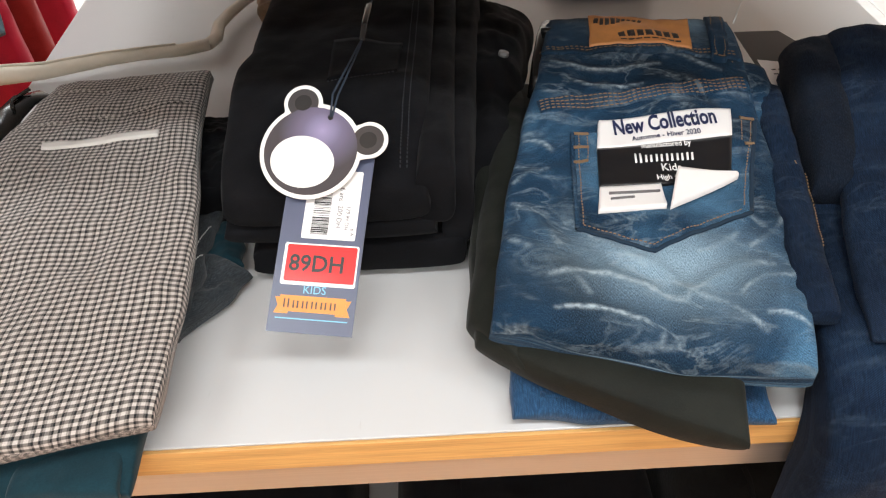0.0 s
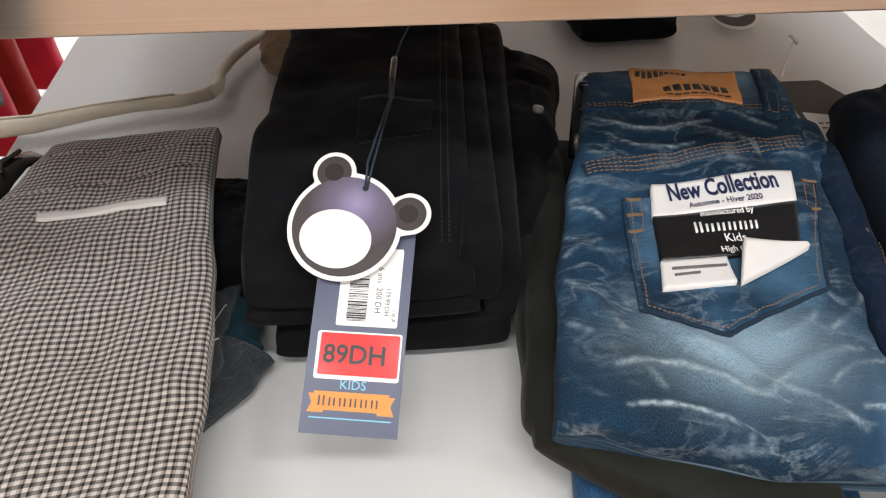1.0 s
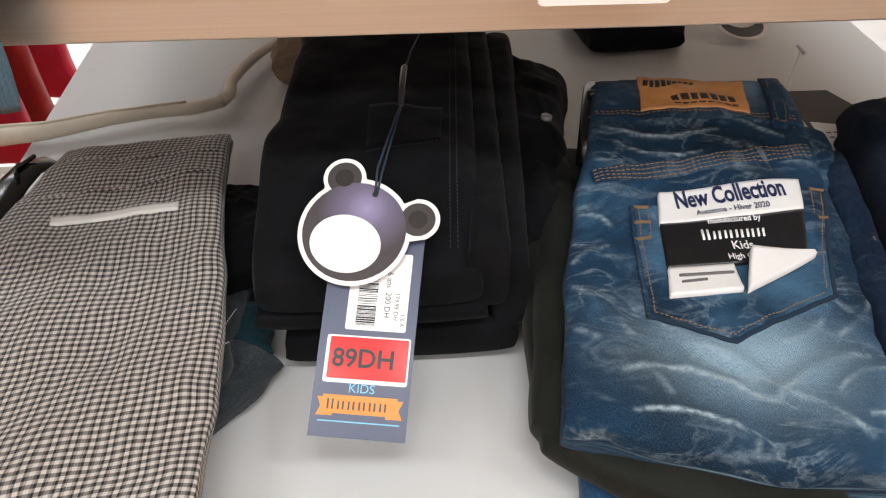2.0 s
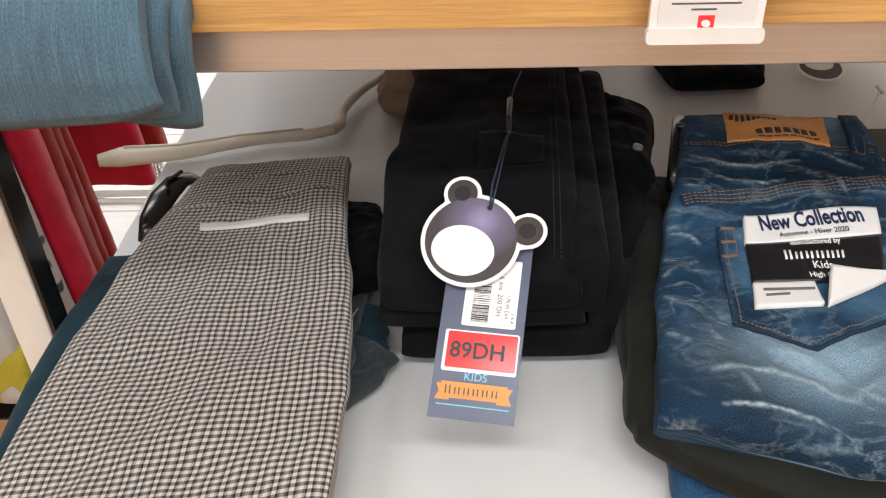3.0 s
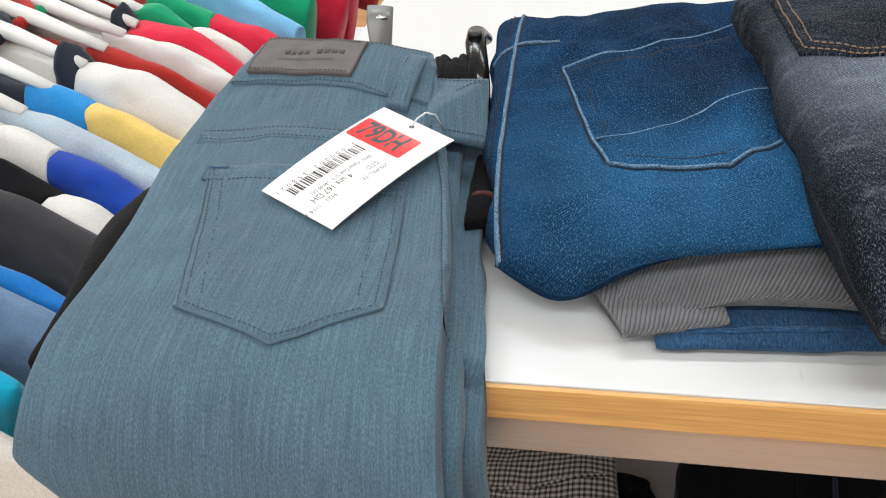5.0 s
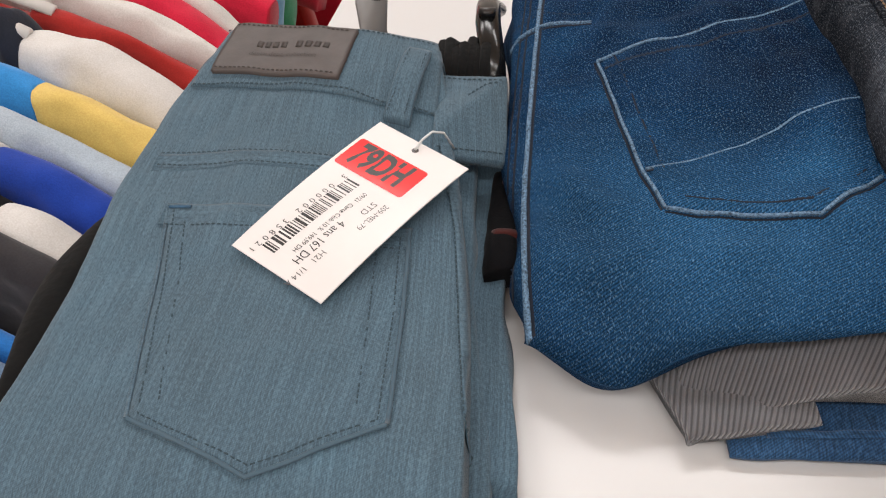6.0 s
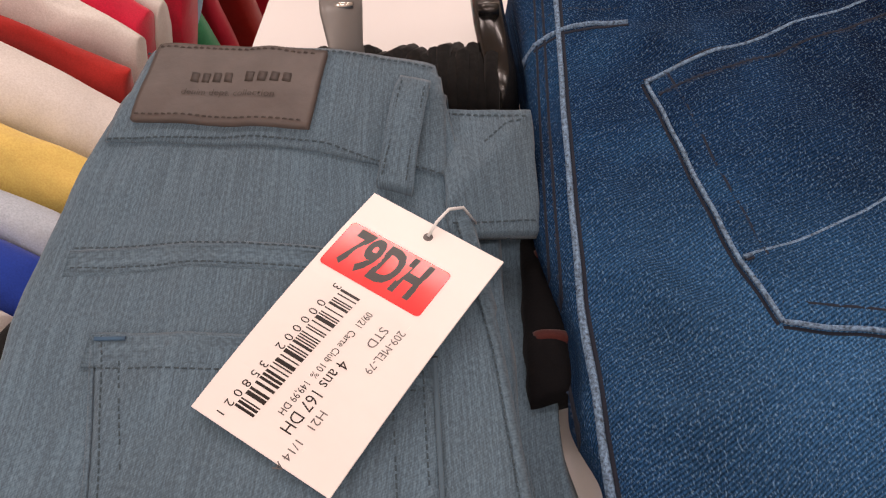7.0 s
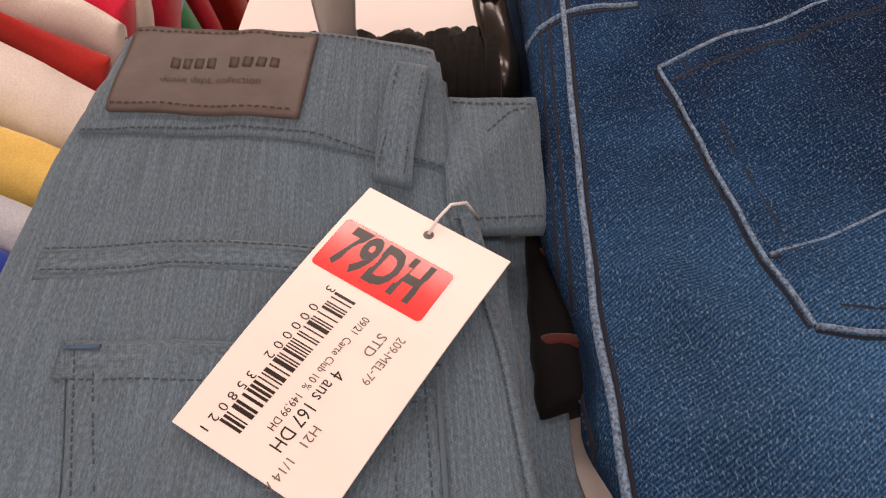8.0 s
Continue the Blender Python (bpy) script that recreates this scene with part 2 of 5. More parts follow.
plain_cloth("olive_cloth", (0.009, 0.010, 0.0075), 0.7, sheen=0.06)
plain_cloth("petrol_cloth", (0.008, 0.028, 0.038), 0.9, sheen=0.1)
corduroy("grey_corduroy", (0.16, 0.16, 0.17))
corduroy("brown_corduroy", (0.17, 0.135, 0.115), 330.0, "X", 70.0)
gingham("gingham_cloth")
plain_cloth("shirt_white", (0.60, 0.575, 0.545), vary=0.06)
plain_cloth("shirt_cream", (0.56, 0.52, 0.475), vary=0.06)
plain_cloth("shirt_red", (0.54, 0.016, 0.045), vary=0.12)
plain_cloth("shirt_dull_red", (0.33, 0.022, 0.018), vary=0.15)
plain_cloth("shirt_yellow", (0.66, 0.47, 0.14), vary=0.08)
plain_cloth("shirt_lemon", (0.55, 0.47, 0.05), vary=0.08)
plain_cloth("shirt_sky", (0.035, 0.23, 0.55), vary=0.1)
plain_cloth("shirt_royal", (0.012, 0.045, 0.30), vary=0.12)
plain_cloth("shirt_azure", (0.02, 0.15, 0.45), vary=0.12)
plain_cloth("shirt_pale_blue", (0.36, 0.42, 0.48), vary=0.12)
plain_cloth("shirt_denim", (0.13, 0.20, 0.31), vary=0.25)
plain_cloth("shirt_light_blue", (0.17, 0.40, 0.62), vary=0.12)
plain_cloth("shirt_green", (0.02, 0.27, 0.12), vary=0.12)
plain_cloth("shirt_navy", (0.018, 0.022, 0.035), vary=0.15)
plain_cloth("shirt_slate", (0.085, 0.10, 0.13), vary=0.15)
plain_cloth("shirt_charcoal", (0.035, 0.033, 0.036), vary=0.15)
plain_cloth("shirt_turquoise", (0.02, 0.30, 0.45), vary=0.1)
plain_cloth("beige_cloth", (0.28, 0.20, 0.13), vary=0.3)
k = Nodes("spotted_white", 0.9, 0, 0.15)
spots = k.node("ShaderNodeTexVoronoi", Scale=26.0)
k.link(k.place(), spots.inputs["Vector"])
k.colour(k.ramp(spots.outputs["Distance"], (0.22, (0.10, 0.10, 0.11)), (0.27, (0.60, 0.57, 0.54))))
plain_cloth("plaid_red", (0.055, 0.012, 0.010), vary=0.3)
plain("card_white", (0.70, 0.67, 0.65), 0.35, spec=0.5, vary=0.02)
plain("card_gloss", (0.82, 0.78, 0.74), 0.22, spec=0.5, vary=0.02)
plain("card_blue", (0.075, 0.085, 0.14), 0.30, vary=0.05)
plain("card_dark", (0.055, 0.05, 0.05), 0.18, vary=0.05)
plain("card_ear", (0.03, 0.028, 0.028), 0.2)
plain("card_black", (0.008, 0.008, 0.009), 0.30)
plain("sticker_white", (0.80, 0.77, 0.75), 0.4, vary=0.02)
plain("sticker_red", (0.80, 0.040, 0.042), 0.16, vary=0.04)
plain("ribbon_orange", (0.72, 0.26, 0.03), 0.35)
plain("ink_black", (0.010, 0.008, 0.008), 0.35)
plain("ink_grey", (0.10, 0.09, 0.09), 0.5)
plain("ink_navy", (0.012, 0.018, 0.06), 0.4)
plain("ink_cyan", (0.20, 0.52, 0.70), 0.4)
plain("ink_white", (0.80, 0.78, 0.76), 0.4)
plain("leather_tan", (0.50, 0.215, 0.065), 0.55, vary=0.16, scale=60, rise=0.25)
plain("leather_brown", (0.058, 0.046, 0.042), 0.5, vary=0.14, scale=80, rise=0.35)
plain("leather_press", (0.030, 0.022, 0.019), 0.6)
plain("thread_gold", (0.165, 0.100, 0.050), 0.8)
plain("rope_edge", (0.095, 0.170, 0.260), 0.9, vary=0.85, scale=900, rise=0.6)
plain("thread_indigo", (0.006, 0.020, 0.048), 0.9)
# near-black indigo that paints the shade beside seams and in stitch grooves
plain("groove_shade_indigo", (0.0012, 0.0050, 0.0150), 0.9)
plain("thread_blue", (0.026, 0.050, 0.066), 0.8)
plain("thread_royal", (0.030, 0.085, 0.150), 0.8)
plain("thread_white", (0.70, 0.68, 0.66), 0.8)
plain("thread_black", (0.010, 0.010, 0.014), 0.7)
plain("cord_navy", (0.018, 0.03, 0.05), 0.7)
plain("nylon", (0.60, 0.62, 0.62), 0.3)
plain("plastic_cream", (0.70, 0.62, 0.50), 0.35)
plain("plastic_white", (0.75, 0.73, 0.70), 0.35)
plain("plastic_black", (0.008, 0.008, 0.008), 0.2)
plain("plastic_grey", (0.17, 0.165, 0.16), 0.3)
plain("steel", (0.55, 0.54, 0.52), 0.25, 1.0)
plain("welt_tape", (0.62, 0.58, 0.54), 0.7)
plain("photo_grey", (0.12, 0.115, 0.135), 0.3)


# ---------------------------------------------------------------- building helpers
def finish(name, bm, material, smooth=True):
    me = bpy.data.meshes.new(name)
    bm.normal_update()
    bm.to_mesh(me)
    bm.free()
    me.materials.append(MATS[material])
    if smooth:
        me.polygons.foreach_set("use_smooth", [True] * len(me.polygons))
    return me


def part(name, bm, material, parent, label="", smooth=True):
    away, up = Vector(), parent
    while up:
        away += up.location
        up = up.parent
    bm.transform(Matrix.Translation(-away))
    ob = new(name, finish(name, bm, material, smooth))
    ob.parent = parent
    if label:
        ob["label"] = label
    if any(w in name for w in ("stitch", "letter", "print", "barcode", "mark", "tack", "tails")):
        ob["kind"] = "stuff"
    return ob


def thing(name, label, category, at=(0, 0, 0), group="", kind=""):
    ob = new(name)
    ob.location = at
    ob.empty_display_size = 0.05
    return tagged(ob, label, category, group, kind)


def box(bm, x0, y0, z0, x1, y1, z1, bevel=0.0):
    made = bmesh.ops.create_cube(bm, size=1.0, matrix=Matrix.Translation(((x0 + x1) / 2, (y0 + y1) / 2, (z0 + z1) / 2)) @ Matrix.Diagonal((x1 - x0, y1 - y0, z1 - z0, 1)))
    if bevel:
        edges = {e for v in made["verts"] for e in v.link_edges}
        bmesh.ops.bevel(bm, geom=list(edges), offset=bevel, segments=3, profile=0.5, affect="EDGES", clamp_overlap=True)
    return bm


def boxed(*args, bevel=0.0):
    return box(bmesh.new(), *args, bevel=bevel)


def tube(points, radius, sides=8, flat=1.0):
    """A round rod along points; radius may be a list."""
    bm = bmesh.new()
    pts = [Vector(p) for p in points]
    rings = []
    up = Vector((0.13, 0.21, 0.97))
    for i, p in enumerate(pts):
        d = (pts[min(i + 1, len(pts) - 1)] - pts[max(i - 1, 0)]).normalized()
        a = d.cross(up).normalized()
        b = a.cross(d).normalized()
        r = radius[i] if isinstance(radius, (list, tuple)) else radius
        rings.append([bm.verts.new(p + r * (math.cos(q) * a + flat * math.sin(q) * b)) for q in (2 * math.pi * k / sides for k in range(sides))])
    for r0, r1 in zip(rings, rings[1:]):
        for k in range(sides):
            bm.faces.new((r0[k], r0[(k + 1) % sides], r1[(k + 1) % sides], r1[k]))
    bm.faces.new(rings[0])
    bm.faces.new(rings[-1][::-1])
    bmesh.ops.recalc_face_normals(bm, faces=bm.faces)
    return bm


def smooth01(a, b, x):
    t = min(1.0, max(0.0, (x - a) / (b - a)))
    return t * t * (3 - 2 * t)


def spread(n, sharp=0.85):
    """n+1 stations from 0 to 1, closer together at both ends."""
    return [(1 - sharp) * i / n + sharp * (1 - math.cos(math.pi * i / n)) / 2 for i in range(n + 1)]


def pad(corners, low, high, nu=70, nv=90, px=7.0, py=7.0, bend=None, wrinkle=0.002, size=18.0, seed=0.0, bulge=None, lift=None, creases=()):
    """A folded cloth body: a plan of four corners (front left, front right, back right, back left), rounded all round, lying
    between the heights low and high (numbers or functions of x, y). bend(p) drapes it; lift(u, v) swells the top."""
    bm = bmesh.new()
    layer = bm.loops.layers.uv.new("UVMap")
    fl, fr, br, bl = (Vector((*c, 0)) for c in corners)
    wide, deep = ((fr - fl).length + (br - bl).length) / 2, ((bl - fl).length + (br - fr).length) / 2
    us, vs = spread(nu), spread(nv)
    lo = low if callable(low) else (lambda x, y: low)
    hi = high if callable(high) else (lambda x, y: high)
    uvs = {}
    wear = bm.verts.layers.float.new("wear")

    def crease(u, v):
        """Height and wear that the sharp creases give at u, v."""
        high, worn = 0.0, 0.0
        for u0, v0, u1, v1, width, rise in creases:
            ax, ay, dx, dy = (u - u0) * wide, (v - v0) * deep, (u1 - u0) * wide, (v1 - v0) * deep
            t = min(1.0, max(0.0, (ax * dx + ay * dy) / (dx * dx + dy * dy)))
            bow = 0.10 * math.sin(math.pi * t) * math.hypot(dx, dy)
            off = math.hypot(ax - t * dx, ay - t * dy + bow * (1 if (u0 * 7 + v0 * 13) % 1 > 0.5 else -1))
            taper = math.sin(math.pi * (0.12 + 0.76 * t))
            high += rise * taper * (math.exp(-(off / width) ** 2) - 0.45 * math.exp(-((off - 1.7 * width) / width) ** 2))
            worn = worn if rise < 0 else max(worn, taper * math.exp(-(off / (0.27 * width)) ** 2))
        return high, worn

    def place(u, v, side):
        p = (fl * (1 - u) + fr * u) * (1 - v) + (bl * (1 - u) + br * u) * v
        if bulge:
            p += Vector((*bulge(u, v), 0))
        h = max(0.0, 1 - abs(2 * u - 1) ** px) ** (1 / px) * max(0.0, 1 - abs(2 * v - 1) ** py) ** (1 / py)
        a, b = lo(p.x, p.y), hi(p.x, p.y)
        mid, half = (a + b) / 2, (b - a) / 2
        z = mid + side * half * h
        if side > 0 and lift:
            z += lift(u, v) * h
        if side > 0 and creases:
            z += crease(u, v)[0] * h
        q = Vector((p.x * size, p.y * size, seed + side))
        w = wrinkle * h * (noise.noise(q) + 0.5 * noise.noise(q * 2.3) + 0.25 * noise.noise(q * 5.1))
        z += w if side > 0 else 0
        out = Vector((p.x, p.y, z))
        if h < 0.9:
            out += Vector((noise.noise(q * 1.3 + Vector((0, 0, 7))), noise.noise(q * 1.3 + Vector((0, 0, 13))), 0)) * wrinkle * 1.2 * (1 - h)
        return bend(out) if bend else out

    top, bottom = {}, {}
    for j, v in enumerate(vs):
        for i, u in enumerate(us):
            top[i, j] = bm.verts.new(place(u, v, 1))
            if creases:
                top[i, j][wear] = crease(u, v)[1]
            if 0 < i < nu and 0 < j < nv:
                bottom[i, j] = bm.verts.new(place(u, v, -1))
            else:
                bottom[i, j] = top[i, j]
    ci, cj = nu // 2, nv // 2

    def along(grid, fixed, across):
        """Cloth length from the middle outwards, so that the weave runs evenly over the folds."""
        at = (lambda k: grid[k, fixed].co) if across else (lambda k: grid[fixed, k].co)
        mid, count, first = (ci, nu, us[ci] * wide) if across else (cj, nv, vs[cj] * deep)
        out = {mid: first}
        for k in range(mid + 1, count + 1):
            out[k] = out[k - 1] + (at(k) - at(k - 1)).length
        for k in range(mid - 1, -1, -1):
            out[k] = out[k + 1] - (at(k) - at(k + 1)).length
        return out
    for grid, shift in ((bottom, 0.5), (top, 0.0)):
        rows = [along(grid, j, True) for j in range(nv + 1)]
        cols = [along(grid, i, False) for i in range(nu + 1)]
        for (i, j), vert in grid.items():
            uvs[vert] = (rows[j][i] * 0.35 + rows[cj][i] * 0.65, cols[i][j] * 0.35 + cols[ci][j] * 0.65 + shift)
    for j in range(nv):
        for i in range(nu):
            bm.faces.new((top[i, j], top[i + 1, j], top[i + 1, j + 1], top[i, j + 1]))
            vs4 = (bottom[i, j], bottom[i, j + 1], bottom[i + 1, j + 1], bottom[i + 1, j])
            if len(set(vs4)) == 4 and bm.faces.get(vs4) is None:
                try:
                    bm.faces.new(vs4)
                except ValueError:
                    pass
    for f in bm.faces:
        for loop in f.loops:
            loop[layer].uv = uvs[loop.vert]
    return bm


class Skin:
    """Lays seams, pockets and labels on a finished cloth body."""

    def __init__(self, *objects):
        from_all = bmesh.new()
        for ob in objects:
            copy = bmesh.new()
            copy.from_mesh(ob.data)
            away, up = Vector(), ob
            while up:
                away += up.location
                up = up.parent
            copy.transform(Matrix.Translation(away))
            vs = [from_all.verts.new(v.co) for v in copy.verts]
            for f in copy.faces:
                from_all.faces.new([vs[v.index] for v in f.verts])
            copy.free()
        from_all.normal_update()
        self.tree = BVHTree.FromBMesh(from_all)
        from_all.free()

    def at(self, x, y, z=3.0):
        hit, normal, _, _ = self.tree.ray_cast(Vector((x, y, z)), Vector((0, 0, -1)))
        if hit is None:
            hit, normal, _, _ = self.tree.find_nearest(Vector((x, y, 0.9)))
        return hit, (normal if normal.z > 0 else -normal)

    def soft(self, x, y):
        """The place and normal of stiff paper that bridges small wrinkles."""
        spots = [self.at(x + .007 * i, y + .007 * j) for i in (-2, -1, 0, 1, 2) for j in (-2, -1, 0, 1, 2)]
        hit = sum((p for p, _ in spots), Vector()) / len(spots)
        return Vector((x, y, hit.z)), sum((q for _, q in spots), Vector()).normalized()

    def line(self, points, step=0.004):
        out = []
        for (x0, y0), (x1, y1) in zip(points, points[1:]):
            n = max(1, int(math.hypot(x1 - x0, y1 - y0) / step))
            out += [(x0 + (x1 - x0) * k / n, y0 + (y1 - y0) * k / n) for k in range(n)]
        return out + [points[-1]]

    def strip(self, points, width, lift=0.0006, high=0.0012, bm=None):
        """A raised, rounded band of cloth along points."""
        bm = bm or bmesh.new()
        layer = bm.loops.layers.uv.verify()
        pts = self.line(points)
        rows = []
        for k, (x, y) in enumerate(pts):
            d = Vector((*pts[min(k + 1, len(pts) - 1)], 0)) - Vector((*pts[max(k - 1, 0)], 0))
            s = Vector((d.y, -d.x, 0)).normalized()
            row = []
            for a, hgt in ((-0.5, -0.4), (-0.5, 0.6), (-0.36, 1.0), (0, 1.0), (0.36, 1.0), (0.5, 0.6), (0.5, -0.4)):
                p, n = self.at(x + s.x * a * width, y + s.y * a * width)
                row.append(bm.verts.new(p + n * (lift + high * hgt)))
            rows.append(row)
        for j, (r0, r1) in enumerate(zip(rows, rows[1:])):
            for i in range(6):
                f = bm.faces.new((r0[i], r0[i + 1], r1[i + 1], r1[i]))
                for loop, (a, b) in zip(f.loops, ((i, j), (i + 1, j), (i + 1, j + 1), (i, j + 1))):
                    loop[layer].uv = (a * width / 6, b * 0.004)
        bm.faces.new(rows[0])
        bm.faces.new(rows[-1][::-1])
        return bm

    def stitches(self, points, long=0.0026, gap=0.0012, thick=0.0006, lift=0.0012, bm=None, missing=0.0):
        """A row of single thread stitches along points."""
        bm = bm or bmesh.new()
        pts = self.line(points, 0.0009)
        run, k = 0.0, 0
        while k < len(pts) - 3:
            n = max(1, int(long / 0.0009))
            e = min(len(pts) - 1, k + n)
            p0, n0 = self.at(*pts[k])
            p1, n1 = self.at(*pts[e])
            if random.random() >= missing and (p1 - p0).length < 3 * long and (p1 - p0).length > 1e-5:
                d = (p1 - p0).normalized()
                s = d.cross(n0).normalized() * thick / 2
                q = [bm.verts.new(p + n0 * h + o) for p, h, o in ((p0, lift - 0.0007, s), (p0, lift - 0.0007, -s), (p1, lift - 0.0007, -s), (p1, lift - 0.0007, s),
                                                               ((2 * p0 + p1) / 3, lift, Vector()), ((p0 + 2 * p1) / 3, lift, Vector()))]
                for f in ((q[0], q[4], q[1]), (q[3], q[2], q[5]), (q[0], q[3], q[5], q[4]), (q[1], q[4], q[5], q[2])):
                    bm.faces.new(f)
            k += n + max(1, int(gap / 0.0009))
        return bm

    def panel(self, corners, lift=0.0006, high=0.0014, n=(24, 24), curl=None, inside=None, stiff=False):
        """A flat piece laid on the cloth: four corners, counter-clockwise from the front left."""
        bm = bmesh.new()
        layer = bm.loops.layers.uv.new("UVMap")
        c = [Vector((*q, 0)) for q in corners]
        wide, deep = (c[1] - c[0]).length, (c[3] - c[0]).length
        grid = {}
        for j in range(n[1] + 1):
            for i in range(n[0] + 1):
                u, v = i / n[0], j / n[1]
                if inside:
                    u, v = inside(u, v)
                p = (c[0] * (1 - u) + c[1] * u) * (1 - v) + (c[3] * (1 - u) + c[2] * u) * v
                hit, nor = self.soft(p.x, p.y) if stiff else self.at(p.x, p.y)
                extra = curl(u, v) if curl else 0.0
                grid[i, j] = (bm.verts.new(hit + nor * (lift + high) + Vector((0, 0, extra))), bm.verts.new(hit + nor * lift * 0.2 + Vector((0, 0, extra))), (u * wide, v * deep))
        for j in range(n[1]):
            for i in range(n[0]):
                cell = [grid[i, j], grid[i + 1, j], grid[i + 1, j + 1], grid[i, j + 1]]
                f = bm.faces.new([q[0] for q in cell])
                for loop, q in zip(f.loops, cell):
                    loop[layer].uv = q[2]
        rim = [(i, 0) for i in range(n[0])] + [(n[0], j) for j in range(n[1])] + [(i, n[1]) for i in range(n[0], 0, -1)] + [(0, j) for j in range(n[1], 0, -1)]
        for a, b in zip(rim, rim[1:] + rim[:1]):
            f = bm.faces.new((grid[a][1], grid[b][1], grid[b][0], grid[a][0]))
            for loop, q in zip(f.loops, (grid[a], grid[b], grid[b], grid[a])):
                loop[layer].uv = q[2]
        return bm


# ---------------------------------------------------------------- the shop around
UP_Z, UP_Y, LOW_Z, LOW_Y = 0.9146, 0.4636, 0.650, 0.296


def slab_of_setting(name, args, material):
    ob = new(name, finish(name, boxed(*args), material, False))
    return tagged(ob, kind="structure")


slab_of_setting("ground", (-4, -3, -0.1, 4, 5, -0.004), "orange_floor")
slab_of_setting("ceiling", (-4, -3, 3.0, 4, 5, 3.1), "wall_paint")
slab_of_setting("wall_north", (-4, 5, 0, 4, 5.1, 3.0), "wall_paint")
slab_of_setting("wall_south", (-4, -3.1, 0, 4, -3, 3.0), "wall_paint")
slab_of_setting("wall_west", (-4.1, -3, 0, -4, 5, 3.0), "wall_paint")
slab_of_setting("wall_east", (4, -3, 0, 4.1, 5, 3.0), "wall_paint")

table = thing("display_table", "two-level white display table with oak edging and aluminium rails", "display table", (0.06, 0.8, 0))


def shelf(name, x0, x1, y0, y1, z, thick=0.0215):
    top = part(name, boxed(x0, y0 + 0.003, z - thick, x1, y1, z, bevel=0.0006), "white_laminate", table, smooth=False)
    part("edging", boxed(x0, y0, z - thick - 0.0002, x1, y0 + 0.0028, z - 0.0008, bevel=0.0006), "oak_edging", top, "oak edging strip", smooth=False)
    part("rail", boxed(x0 + 0.004, y0 + 0.004, z - thick - 0.027, x1 - 0.004, y0 + 0.024, z - thick - 0.0004, bevel=0.0012), "brushed_aluminium", top, "brushed aluminium rail", smooth=False)
    return top


shelf("top_shelf", -0.405, 0.56, UP_Y, 1.36, UP_Z)
shelf("lower_shelf", -0.370, 0.52, LOW_Y, 1.50, LOW_Z)
for px0 in (-0.3985, 0.5265):
    for py0 in (0.459, 1.31):
        # added black strip that stands in for the shade on the post's right side
        part("dark_channel", boxed(px0 + 0.0272, py0 + 0.002, 0.0, px0 + 0.0300, py0 + 0.024, UP_Z - 0.0222), "plastic_black", table, smooth=False)
        part("post", boxed(px0, py0, 0.0, px0 + 0.027, py0 + 0.024, UP_Z - 0.0222, bevel=0.0015), "post_paint", table, smooth=False)

# ---------------------------------------------------------------- folded clothes
def droop(front, drop_at, radius):
    """Cloth that runs over a front edge and hangs: past drop_at towards the viewer it bends down."""
    def bend(p):
        over = drop_at - p.y
        if over > 0:
            a = min(over / radius, 1.15)
            p = Vector((p.x, drop_at - radius * math.sin(a), p.z - radius * (1 - math.cos(a)) * front - max(0, over - 1.15 * radius) * 0.9))
        return p
    return bend


def pants(name, label, corners, low, high, material, **more):
    ob = thing(name, label, "trousers", ((corners[0][0] + corners[2][0]) / 2, (corners[0][1] + corners[2][1]) / 2, 0))
    body = part("body", pad(corners, low, high, **more), material, ob)
    return ob, body


def profile(*points):
    """A height over y, straight from point to point and softened at the joints."""
    ys, zs = [p[0] for p in points], [p[1] for p in points]

    def height(x, y):
        return sum(float(np.interp(y + d, ys, zs)) for d in (-0.02, -0.01, 0, 0.01, 0.02)) / 5
    return height


def slope(y0, z0, y1, z1):
    return lambda x, y: z0 + (z1 - z0) * (y - y0) / (y1 - y0)



